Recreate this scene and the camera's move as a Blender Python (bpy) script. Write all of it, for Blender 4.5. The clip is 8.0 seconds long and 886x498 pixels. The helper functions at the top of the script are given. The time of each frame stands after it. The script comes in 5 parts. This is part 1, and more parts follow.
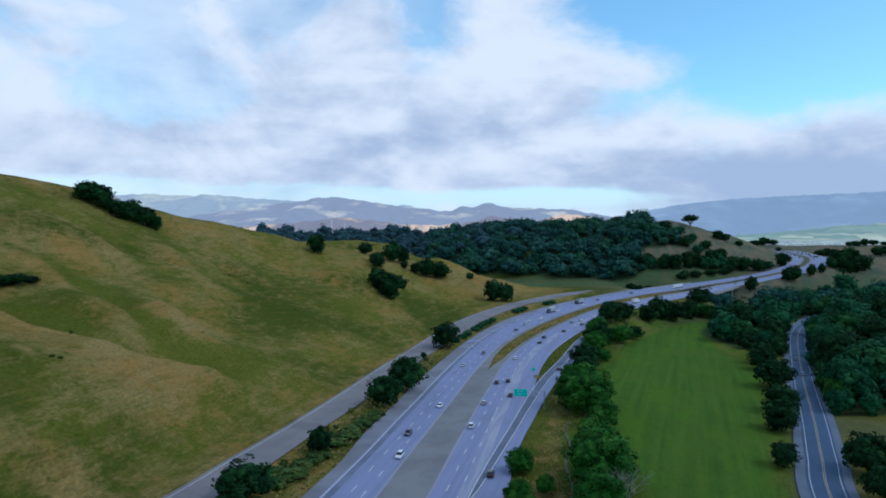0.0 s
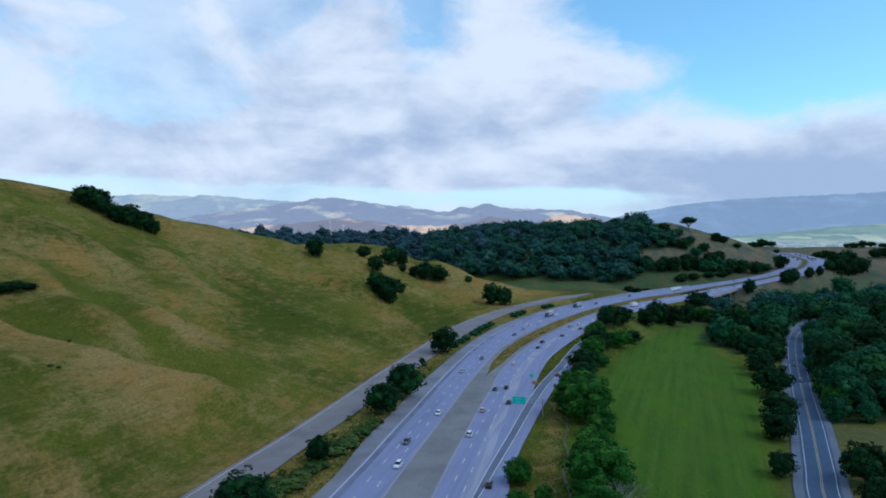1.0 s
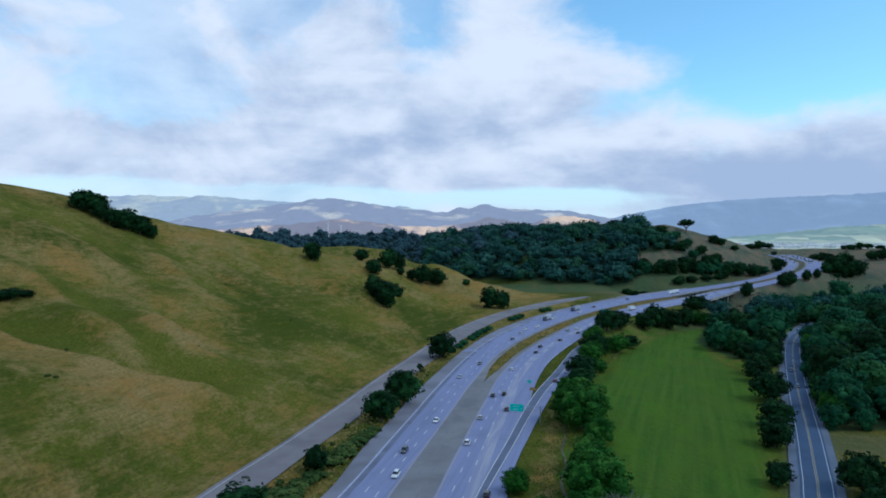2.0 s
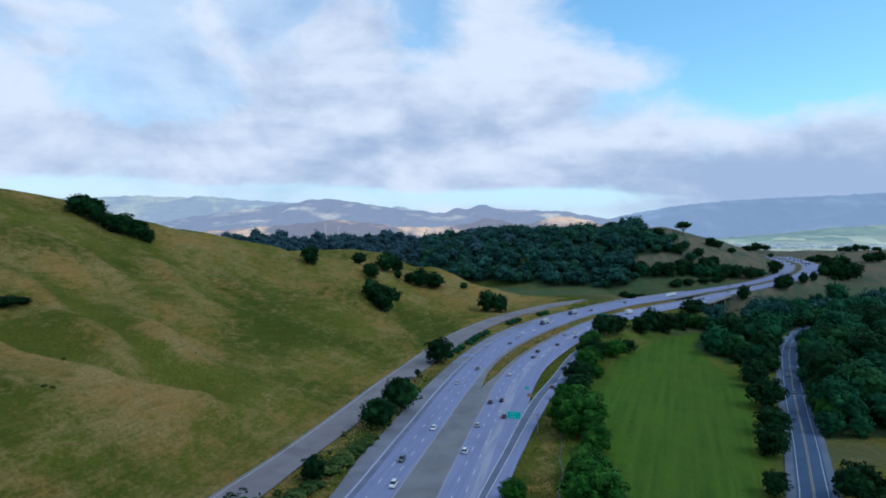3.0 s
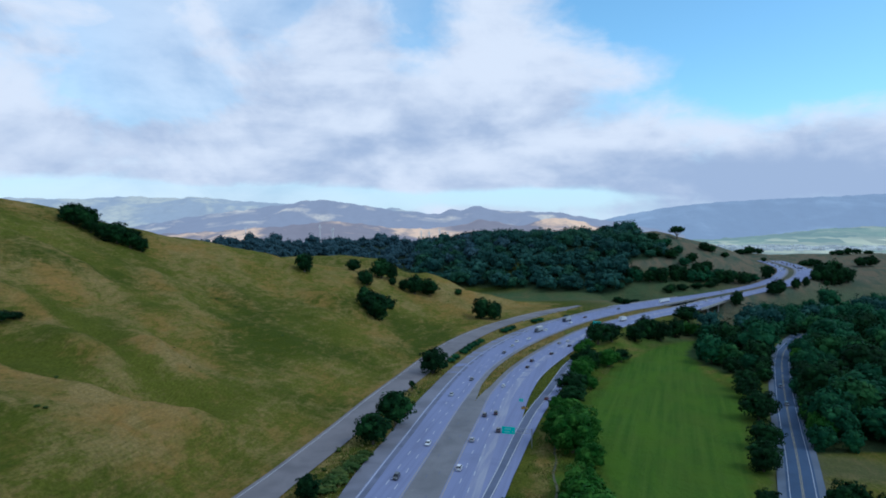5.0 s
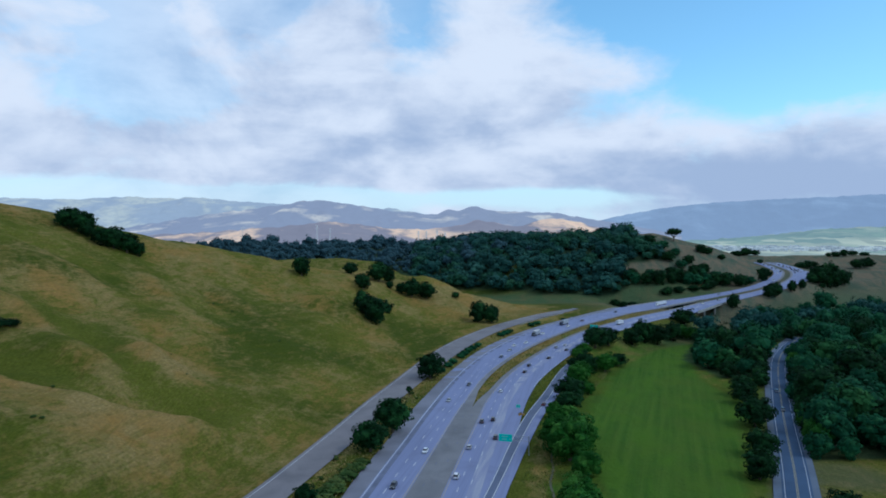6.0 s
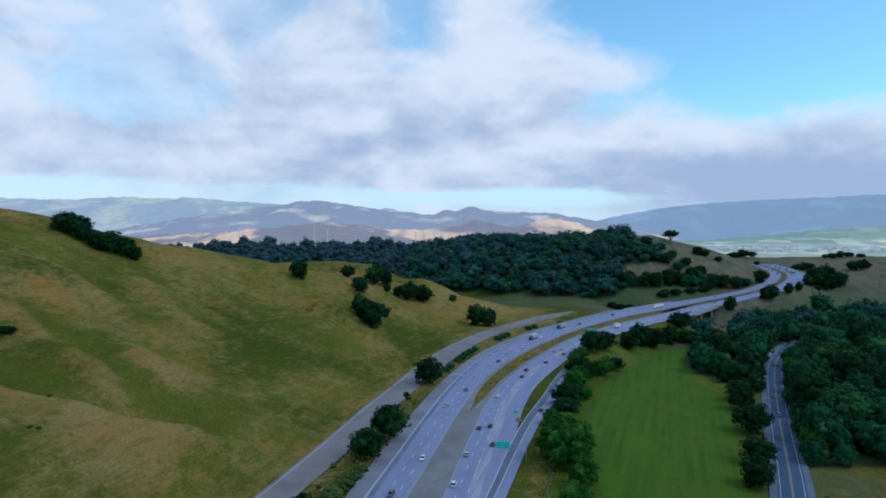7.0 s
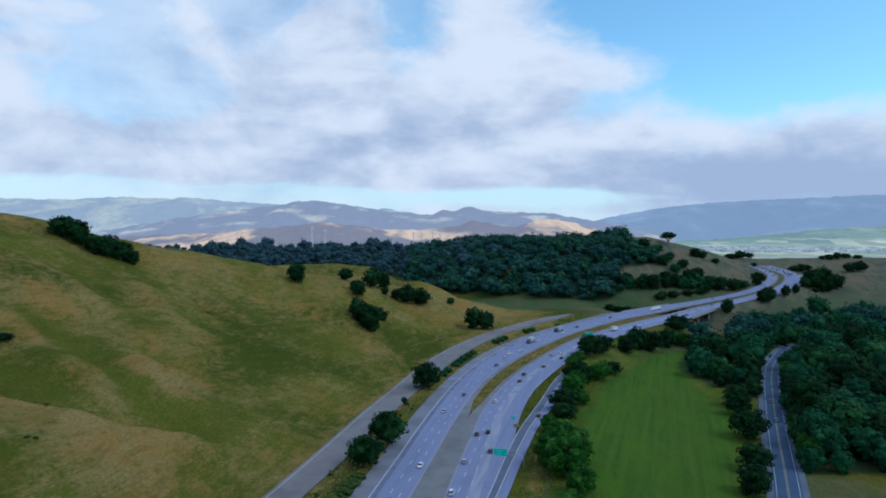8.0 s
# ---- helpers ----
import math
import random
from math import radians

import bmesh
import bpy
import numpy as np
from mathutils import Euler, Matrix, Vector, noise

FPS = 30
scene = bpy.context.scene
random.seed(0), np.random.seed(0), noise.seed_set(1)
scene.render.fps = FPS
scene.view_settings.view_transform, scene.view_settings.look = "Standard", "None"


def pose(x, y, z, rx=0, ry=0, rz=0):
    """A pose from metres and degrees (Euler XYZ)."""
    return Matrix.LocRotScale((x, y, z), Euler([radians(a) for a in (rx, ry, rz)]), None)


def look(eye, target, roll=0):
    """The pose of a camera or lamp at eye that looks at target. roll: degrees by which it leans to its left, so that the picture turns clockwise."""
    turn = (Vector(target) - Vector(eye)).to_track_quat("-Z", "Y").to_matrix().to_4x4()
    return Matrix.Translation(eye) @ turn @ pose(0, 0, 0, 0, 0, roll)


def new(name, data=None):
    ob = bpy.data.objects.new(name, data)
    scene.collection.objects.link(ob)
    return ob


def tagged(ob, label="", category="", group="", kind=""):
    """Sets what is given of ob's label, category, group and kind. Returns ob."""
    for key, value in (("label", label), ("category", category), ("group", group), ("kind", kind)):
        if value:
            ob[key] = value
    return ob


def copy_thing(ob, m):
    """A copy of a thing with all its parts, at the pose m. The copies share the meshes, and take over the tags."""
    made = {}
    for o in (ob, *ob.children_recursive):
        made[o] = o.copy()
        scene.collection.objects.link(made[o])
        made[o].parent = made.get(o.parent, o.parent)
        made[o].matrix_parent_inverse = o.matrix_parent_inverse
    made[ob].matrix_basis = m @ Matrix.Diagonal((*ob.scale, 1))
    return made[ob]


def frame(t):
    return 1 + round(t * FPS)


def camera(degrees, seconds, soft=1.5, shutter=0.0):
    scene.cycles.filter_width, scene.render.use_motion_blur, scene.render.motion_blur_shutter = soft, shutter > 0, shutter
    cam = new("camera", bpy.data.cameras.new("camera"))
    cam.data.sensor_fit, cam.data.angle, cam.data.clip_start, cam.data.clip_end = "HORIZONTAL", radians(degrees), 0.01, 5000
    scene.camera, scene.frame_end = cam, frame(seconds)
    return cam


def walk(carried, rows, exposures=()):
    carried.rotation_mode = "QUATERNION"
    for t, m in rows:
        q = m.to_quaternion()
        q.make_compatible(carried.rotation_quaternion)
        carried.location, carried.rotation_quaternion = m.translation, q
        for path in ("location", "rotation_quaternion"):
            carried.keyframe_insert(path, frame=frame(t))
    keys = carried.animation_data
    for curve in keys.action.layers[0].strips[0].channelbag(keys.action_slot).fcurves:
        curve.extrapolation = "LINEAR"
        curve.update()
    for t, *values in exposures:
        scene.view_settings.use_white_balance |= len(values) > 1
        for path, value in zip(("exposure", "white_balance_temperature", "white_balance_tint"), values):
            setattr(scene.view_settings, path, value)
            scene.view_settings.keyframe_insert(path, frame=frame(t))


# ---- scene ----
# ---------------- camera: a drone that climbs straight up ----------------
cam = camera(69.6, 8.0, soft=1.8)
ROWS = [
    (0, 0.00, 0.00, 68.00, -1.320, 0.000, 0.000),
    (1, 0.07, -0.06, 70.92, -1.309, -0.128, 0.002),
    (2, 0.14, -0.12, 73.86, -1.294, -0.308, 0.003),
    (3, 0.19, -0.20, 76.83, -1.278, -0.526, 0.004),
    (4, 0.23, -0.28, 79.82, -1.264, -0.768, 0.005),
    (5, 0.26, -0.37, 82.83, -1.258, -1.021, 0.005),
    (6, 0.28, -0.47, 85.86, -1.261, -1.271, 0.005),
    (7, 0.29, -0.58, 88.92, -1.277, -1.505, 0.004),
    (8, 0.29, -0.69, 92.00, -1.311, -1.708, 0.002),
]
walk(cam, [(t, pose(x, y, z, 0, 0, yaw) @ pose(0, 0, 0, 90 + pitch) @ pose(0, 0, 0, 0, 0, -roll)) for t, x, y, z, pitch, yaw, roll in ROWS], ((0, 0.0, 5700, 8), (8, -0.07, 5700, 8)))


# ---------------- node helpers ----------------
class Nodes:
    def __init__(self, tree):
        self.t = tree
        tree.nodes.clear()

    def add(self, kind, **props):
        n = self.t.nodes.new(kind)
        for k, v in props.items():
            setattr(n, k, v)
        return n

    def put(self, sock, v):
        if isinstance(v, bpy.types.NodeSocket):
            self.t.links.new(v, sock)
        elif isinstance(v, (tuple, list)) and len(v) == 3 and sock.type == "RGBA":
            sock.default_value = (*v, 1)
        else:
            sock.default_value = v

    def math(self, op, a, b=0.0, c=0.0, clamp=False):
        n = self.add("ShaderNodeMath", operation=op, use_clamp=clamp)
        for i, v in enumerate((a, b, c)):
            self.put(n.inputs[i], v)
        return n.outputs[0]

    def vec(self, op, a, b=(0, 0, 0)):
        n = self.add("ShaderNodeVectorMath", operation=op)
        self.put(n.inputs[0], a)
        self.put(n.inputs[1], b)
        return n.outputs["Value"] if op in ("DISTANCE", "LENGTH", "DOT_PRODUCT") else n.outputs[0]

    def noise(self, vector, scale, detail=4.0, rough=0.55, distortion=0.0):
        n = self.add("ShaderNodeTexNoise")
        self.put(n.inputs["Vector"], vector)
        for k, v in (("Scale", scale), ("Detail", detail), ("Roughness", rough), ("Distortion", distortion)):
            n.inputs[k].default_value = v
        return n.outputs[0]

    def ramp(self, v, lo, hi, a=0.0, b=1.0):
        n = self.add("ShaderNodeMapRange", interpolation_type="SMOOTHSTEP")
        for i, x in enumerate((v, lo, hi, a, b)):
            self.put(n.inputs[i], x)
        return n.outputs[0]

    def mix(self, fac, a, b, blend="MIX"):
        n = self.add("ShaderNodeMix", data_type="RGBA", blend_type=blend)
        self.put(n.inputs[0], fac)
        self.put(n.inputs[6], a)
        self.put(n.inputs[7], b)
        return n.outputs[2]

    def scaled(self, vector, sx, sy, sz):
        return self.vec("MULTIPLY", vector, (sx, sy, sz))

    def attribute(self, name):
        return self.add("ShaderNodeAttribute", attribute_name=name).outputs["Fac"]


# ---------------- sky: broken cloud over blue, and a veiled sun ----------------
SUN_ELEVATION, SUN_TURN = radians(50), radians(110)

world = bpy.data.worlds.new("sky")
scene.world = world
world.use_nodes = True
w = Nodes(world.node_tree)
way = w.add("ShaderNodeTexCoord").outputs["Generated"]
sky = w.add("ShaderNodeTexSky", sky_type="NISHITA", sun_disc=False, sun_elevation=SUN_ELEVATION, sun_rotation=SUN_TURN, air_density=1.0, dust_density=0.6, ozone_density=1.5)
parts = w.add("ShaderNodeSeparateXYZ")
w.put(parts.inputs[0], way)
puffs = w.scaled(way, 1, 1, 1.7)
billow = w.noise(puffs, 5.0, 8, 0.55, 0.35)
above = w.noise(w.vec("ADD", puffs, (0.015, 0, 0.07)), 5.0, 8, 0.55, 0.35)
fine = w.noise(w.vec("ADD", puffs, (5.3, 1.1, 0)), 15, 7, 0.6, 0.35)
streak = w.noise(w.scaled(way, 1, 1, 6.5), 4.5, 7, 0.55, 0.4)


def patch(px, pz, size, squash=1.0):
    """1 at a place of the sky, given by its slopes to the side and up from straight ahead; 0 at size away."""
    at = w.vec("SUBTRACT", way, Vector((px, 1, pz)).normalized())
    return w.ramp(w.vec("LENGTH", w.scaled(at, 1, 1, squash)), 0, size, 1, 0)


def plus(total, rows):
    for px, pz, size, squash, k in rows:
        total = w.math("ADD", total, w.math("MULTIPLY", patch(px, pz, size, squash), k))
    return total


amount = w.math("ADD", w.math("MULTIPLY", w.math("SUBTRACT", billow, 0.5), 1.7), w.math("MULTIPLY", w.math("SUBTRACT", fine, 0.5), 1.0))
amount = w.math("ADD", amount, w.math("MULTIPLY", w.math("SUBTRACT", streak, 0.5), 0.5))
amount = plus(w.math("ADD", amount, 0.45), (
    (0.60, 0.33, 0.40, 1.1, -1.3), (0.34, 0.37, 0.22, 1.0, -0.45), (0.38, 0.25, 0.20, 1.4, 0.45), (0.47, 0.135, 0.55, 5.0, 0.9), (0.68, 0.085, 0.42, 6.0, 0.9), (0.66, 0.17, 0.25, 3.5, 0.6), (0.32, 0.268, 0.10, 1.5, 0.42), (0.20, 0.25, 0.14, 1.6, 0.4),
    (-0.46, 0.25, 0.14, 1.0, -0.35), (-0.50, 0.355, 0.14, 1.4, -0.2), (-0.34, 0.205, 0.14, 2.4, -0.3), (-0.61, 0.27, 0.14, 0.9, 0.4), (-0.36, 0.33, 0.12, 1.0, 0.3), (-0.25, 0.25, 0.14, 1.0, 0.3),
    (-0.247, 0.362, 0.08, 1.0, -0.35), (-0.017, 0.345, 0.12, 0.7, -0.5), (-0.13, 0.315, 0.13, 1.0, 0.45), (0.09, 0.30, 0.16, 0.9, 0.6), (-0.10, 0.20, 0.34, 2.0, 0.7),
    (-0.48, 0.135, 0.5, 5.0, 0.75), (0.0, 0.13, 0.5, 4.5, 0.6), (0.16, 0.060, 0.24, 10.0, -1.3), (-0.45, 0.062, 0.34, 10.0, -0.75), (-0.12, 0.056, 0.26, 10.0, -1.0)))
cover = w.math("MAXIMUM", w.ramp(amount, 0.0, 0.95), w.math("MULTIPLY", patch(-0.36, 0.26, 0.5), 0.76))
# undersides are grey, tops white
shade = w.math("ADD", w.math("MULTIPLY", w.math("SUBTRACT", above, billow), 1.7), w.math("MULTIPLY", w.math("SUBTRACT", streak, 0.5), 0.7))
shade = w.math("ADD", shade, w.math("MULTIPLY", w.math("SUBTRACT", fine, 0.5), 0.6))
shade = plus(w.math("ADD", w.math("ADD", shade, 0.33), w.math("MULTIPLY", w.math("SUBTRACT", 0.5, billow), 0.7)), (
    (0.15, 0.125, 0.6, 6.0, 0.16), (0.28, 0.095, 0.4, 7.0, 0.12), (0.62, 0.072, 0.4, 6.0, 0.55), (0.45, 0.085, 0.45, 6.0, 0.42), (0.70, 0.10, 0.35, 3.5, 0.30), (0.5, 0.19, 0.4, 8.0, -0.25), (-0.3, 0.15, 0.45, 9.0, 0.22), (-0.15, 0.185, 0.3, 8.0, -0.05), (-0.12, 0.15, 0.5, 3.0, 0.16), (0.32, 0.17, 0.3, 3.0, -0.14),
    (0.12, 0.20, 0.25, 4.0, 0.12), (0.07, 0.255, 0.2, 3.0, -0.12), (-0.55, 0.10, 0.4, 9.0, 0.1), (-0.12, 0.24, 0.25, 3.0, 0.10), (0.09, 0.32, 0.15, 1.2, -0.15), (-0.6, 0.24, 0.12, 1.5, -0.15)))
cloud = w.mix(w.ramp(shade, 0.0, 1.25), (7.8, 8.2, 8.9), (4.0, 4.9, 6.5))
blue = w.mix(1.0, sky.outputs[0], (1.47, 1.98, 1.92), "MULTIPLY")
blue = w.mix(w.ramp(parts.outputs[2], 0.0, 0.2, 0.85, 0.0), blue, (6.4, 7.6, 8.8))
back = w.add("ShaderNodeBackground")
w.put(back.inputs[0], w.mix(cover, blue, cloud))
back.inputs[1].default_value = 0.1
w.t.links.new(back.outputs[0], w.add("ShaderNodeOutputWorld").inputs[0])

sun = new("sun", bpy.data.lights.new("sun", "SUN"))
sun.data.energy, sun.data.angle, sun.data.color = 0.78, radians(14), (1.0, 0.95, 0.86)
sun.matrix_world = look((0, 0, 0), (-math.sin(SUN_TURN) * math.cos(SUN_ELEVATION), -math.cos(SUN_TURN) * math.cos(SUN_ELEVATION), -math.sin(SUN_ELEVATION)))


# ---------------- materials ----------------
def material(name, colour, rough=0.8, bump=None, metallic=0.0, **more):
    """colour(n, place) gives a socket or a colour; bump(n, place) gives (height socket, distance)."""
    m = bpy.data.materials.new(name)
    m.use_nodes = True
    n = Nodes(m.node_tree)
    place = n.add("ShaderNodeNewGeometry").outputs["Position"]
    b = n.add("ShaderNodeBsdfPrincipled")
    n.put(b.inputs["Base Color"], colour(n, place) if callable(colour) else colour)
    b.inputs["Roughness"].default_value, b.inputs["Metallic"].default_value = rough, metallic
    for k, v in more.items():
        n.put(b.inputs[k.replace("_", " ")], v)
    if bump:
        height, distance = bump(n, place)
        u = n.add("ShaderNodeBump")
        u.inputs["Distance"].default_value = distance
        n.put(u.inputs["Height"], height)
        n.t.links.new(u.outputs[0], b.inputs["Normal"])
    n.t.links.new(b.outputs[0], n.add("ShaderNodeOutputMaterial").inputs[0])
    return m


def grass_colour(n, p):
    run = n.add("ShaderNodeCombineXYZ")
    n.put(run.inputs[0], n.math("MULTIPLY", n.vec("DOT_PRODUCT", p, (0.29, 0.957, 0)), 0.38))
    n.put(run.inputs[1], n.vec("DOT_PRODUCT", p, (-0.957, 0.29, 0)))
    broad = n.noise(p, 0.012, 5, 0.6, 0.6)
    mid = n.noise(run.outputs[0], 0.06, 8, 0.66, 0.9)
    tuft = n.noise(run.outputs[0], 0.45, 6, 0.75, 0.4)
    tread = n.noise(n.scaled(p, 0.035, 0.035, 0.75), 1.0, 5, 0.6, 0.5)
    grain = n.ramp(n.noise(p, 0.9, 5, 0.8), 0.3, 0.7)
    green = n.mix(grain, (0.084, 0.094, 0.013), (0.138, 0.142, 0.024))
    green = n.mix(n.ramp(broad, 0.35, 0.6), (0.060, 0.078, 0.012), green)
    tan = n.mix(grain, (0.208, 0.146, 0.047), (0.315, 0.230, 0.094))
    dry = n.math("ADD", n.math("MULTIPLY", broad, 0.85), n.math("ADD", n.math("MULTIPLY", mid, 1.0), n.math("MULTIPLY", tuft, 0.85)))
    dry = n.math("ADD", dry, n.math("MULTIPLY", n.math("SUBTRACT", tread, 0.42), 0.75))
    clump = n.noise(n.scaled(p, 1, 1, 1.5), 0.16, 6, 0.7, 0.6)
    dry = n.math("ADD", dry, n.math("MULTIPLY", n.math("SUBTRACT", clump, 0.5), 1.25))
    dry = n.math("ADD", dry, n.math("MULTIPLY", n.attribute("dry"), 0.36))
    hill = n.mix(n.ramp(dry, 1.16, 1.82), green, n.mix(n.ramp(n.noise(p, 0.03, 4, 0.6, 0.5), 0.42, 0.65), tan, (0.275, 0.165, 0.050)))
    hill = n.mix(n.ramp(clump, 0.56, 0.74, 0.0, 0.4), hill, (0.060, 0.078, 0.012))
    hill = n.mix(n.math("MULTIPLY", n.ramp(tread, 0.5, 0.62), 0.35), hill, (0.075, 0.088, 0.010))
    streak = n.noise(run.outputs[0], 1.5, 6, 0.75, 0.5)
    hill = n.mix(1.0, hill, n.mix(n.ramp(streak, 0.34, 0.66), (0.82, 0.83, 0.87), (1.20, 1.19, 1.12)), "MULTIPLY")
    # mown field with faint stripes
    wave = n.add("ShaderNodeTexWave", wave_type="BANDS", bands_direction="X")
    n.put(wave.inputs["Vector"], n.vec("MULTIPLY", n.vec("DOT_PRODUCT", p, (0.93, -0.36, 0)), (1, 0, 0)))
    wave.inputs["Scale"].default_value, wave.inputs["Distortion"].default_value, wave.inputs["Detail"].default_value = 0.05, 2.0, 1
    lawn = n.mix(n.math("MULTIPLY", wave.outputs["Fac"], 0.45), (0.060, 0.130, 0.019), (0.090, 0.154, 0.025))
    lawn = n.mix(1.0, lawn, n.mix(n.ramp(streak, 0.3, 0.7), (0.84, 0.86, 0.9), (1.16, 1.14, 1.1)), "MULTIPLY")
    rows = n.add("ShaderNodeCombineXYZ")
    n.put(rows.inputs[0], n.math("MULTIPLY", n.vec("DOT_PRODUCT", p, (0.36, 0.93, 0)), 0.03))
    n.put(rows.inputs[1], n.vec("DOT_PRODUCT", p, (0.93, -0.36, 0)))
    lawn = n.mix(1.0, lawn, n.mix(n.ramp(n.noise(rows.outputs[0], 0.42, 5, 0.6, 0.3), 0.36, 0.64), (0.80, 0.86, 0.86), (1.18, 1.10, 1.05)), "MULTIPLY")
    lawn = n.mix(n.ramp(n.noise(rows.outputs[0], 0.8, 6, 0.7, 0.6), 0.6, 0.72, 0.0, 0.45), lawn, (0.126, 0.134, 0.034))
    lawn = n.mix(n.ramp(mid, 0.42, 0.7), lawn, (0.080, 0.156, 0.018))
    lawn = n.mix(n.math("MULTIPLY", n.ramp(n.noise(p, 0.022, 5, 0.6, 0.4), 0.42, 0.7), 0.6), lawn, (0.088, 0.136, 0.022))
    # brown far slopes, dulled in colour to stand in for haze and cloud shadow
    heath = n.mix(grain, (0.128, 0.102, 0.066), (0.205, 0.162, 0.106))
    hill = n.mix(n.attribute("heath"), hill, n.mix(n.ramp(mid, 0.38, 0.66), heath, (0.072, 0.102, 0.068)))
    # far meadow green with some blue haze mixed into its colour
    meadow = n.mix(grain, (0.046, 0.090, 0.044), (0.078, 0.124, 0.062))
    hill = n.mix(n.attribute("damp"), hill, n.mix(n.ramp(mid, 0.4, 0.7), meadow, (0.116, 0.112, 0.058)))
    both = n.mix(n.attribute("field"), hill, lawn)
    earth = n.mix(tuft, (0.080, 0.088, 0.048), (0.155, 0.148, 0.090))
    both = n.mix(n.attribute("earth"), both, earth)
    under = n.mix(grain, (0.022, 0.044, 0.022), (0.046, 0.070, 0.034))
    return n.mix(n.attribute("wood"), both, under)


MAT = {}
MAT["grass"] = material("grass", grass_colour, 0.95, lambda n, p: (n.math("ADD", n.noise(p, 0.5, 6, 0.7), n.math("MULTIPLY", n.noise(n.scaled(p, 1, 1, 2), 0.09, 4, 0.6), 2.0)), 1.2), Specular_IOR_Level=0.02)


def paving(name, dark, light, scale=0.05):
    def colour(n, p):
        c = n.mix(n.noise(p, 1.5, 5, 0.7), dark, light)
        c = n.mix(n.ramp(n.noise(p, scale, 4, 0.6, 0.5), 0.35, 0.75), c, tuple(v * 0.78 for v in dark))
        return n.mix(n.ramp(n.noise(p, 0.3, 4, 0.7), 0.6, 0.8), c, tuple(min(1, v * 1.12) for v in light))
    return material(name, colour, 0.85, lambda n, p: (n.noise(p, 6, 3, 0.7), 0.02))


def concrete_colour(n, p):
    along = n.add("ShaderNodeCombineXYZ")
    n.put(along.inputs[0], n.math("MULTIPLY", n.vec("DOT_PRODUCT", p, (0.25, 0.968, 0)), 0.02))
    n.put(along.inputs[1], n.vec("DOT_PRODUCT", p, (0.968, -0.25, 0)))
    c = n.mix(n.noise(p, 1.5, 5, 0.7), (0.182, 0.206, 0.335), (0.235, 0.258, 0.41))
    c = n.mix(n.ramp(n.noise(along.outputs[0], 0.55, 4, 0.6), 0.42, 0.7, 0.0, 0.65), c, (0.150, 0.166, 0.265))
    c = n.mix(n.ramp(n.noise(p, 0.05, 4, 0.6, 0.5), 0.5, 0.75, 0.0, 0.6), c, (0.155, 0.17, 0.265))
    return n.mix(n.ramp(n.noise(along.outputs[0], 0.9, 5, 0.7), 0.58, 0.72, 0.0, 0.5), c, (0.29, 0.30, 0.41))


MAT["concrete_road"] = material("concrete_road", concrete_colour, 0.85, lambda n, p: (n.noise(p, 6, 3, 0.7), 0.02))


def worn_colour(n, p):
    along = n.add("ShaderNodeCombineXYZ")
    n.put(along.inputs[0], n.math("MULTIPLY", n.vec("DOT_PRODUCT", p, (0.24, 0.97, 0)), 0.06))
    n.put(along.inputs[1], n.vec("DOT_PRODUCT", p, (0.97, -0.24, 0)))
    plain = n.mix(n.noise(p, 1.5, 5, 0.7), (0.195, 0.212, 0.32), (0.25, 0.265, 0.39))
    pale = n.mix(n.noise(p, 1.1, 5, 0.7), (0.27, 0.28, 0.355), (0.36, 0.368, 0.44))
    return n.mix(n.ramp(n.noise(along.outputs[0], 0.42, 6, 0.65, 0.7), 0.38, 0.62), plain, pale)


MAT["worn_concrete"] = material("worn_concrete", worn_colour, 0.85)
MAT["median_asphalt"] = paving("median_asphalt", (0.165, 0.162, 0.172), (0.232, 0.224, 0.230))
MAT["asphalt"] = paving("asphalt", (0.030, 0.066, 0.132), (0.046, 0.088, 0.168))
MAT["ramp_asphalt"] = paving("ramp_asphalt", (0.105, 0.125, 0.19), (0.14, 0.16, 0.24))
MAT["old_asphalt"] = paving("old_asphalt", (0.172, 0.158, 0.168), (0.232, 0.210, 0.212))
MAT["shoulder"] = paving("shoulder", (0.165, 0.166, 0.200), (0.225, 0.222, 0.258))
MAT["gravel"] = paving("gravel", (0.088, 0.118, 0.168), (0.135, 0.16, 0.21))
MAT["white_paint"] = material("white_paint", lambda n, p: n.mix(n.ramp(n.noise(p, 0.9, 5, 0.7), 0.4, 0.8), (0.56, 0.57, 0.60), (0.34, 0.35, 0.38)), 0.7)
MAT["yellow_paint"] = material("yellow_paint", lambda n, p: n.mix(n.ramp(n.noise(p, 0.9, 5, 0.7), 0.4, 0.8), (0.42, 0.34, 0.16), (0.28, 0.26, 0.22)), 0.7)
MAT["concrete"] = paving("concrete", (0.30, 0.29, 0.27), (0.38, 0.37, 0.34), 0.2)


def leaf_material(name, deep, mid, tip):
    def colour(n, p):
        g = n.add("ShaderNodeNewGeometry").outputs["Random Per Island"]
        o = n.add("ShaderNodeObjectInfo").outputs["Random"]
        c = n.mix(g, deep, mid)
        c = n.mix(n.ramp(n.noise(p, 0.35, 3, 0.6), 0.45, 0.75), c, tip)
        c = n.mix(n.math("MULTIPLY", n.ramp(n.noise(p, 0.075, 3, 0.6), 0.35, 0.62, 0.75, 0.0), 1.0), c, tuple(v * 0.8 for v in deep))
        c = n.mix(n.ramp(n.noise(n.vec("ADD", p, (70, 31, 9)), 0.09, 2, 0.5), 0.58, 0.7, 0.0, 0.5), c, tuple(v * 1.25 for v in tip))
        return n.mix(n.math("MULTIPLY", o, 0.4), c, tuple(v * 0.7 for v in deep))
    return material(name, colour, 0.8, Specular_IOR_Level=0.08)


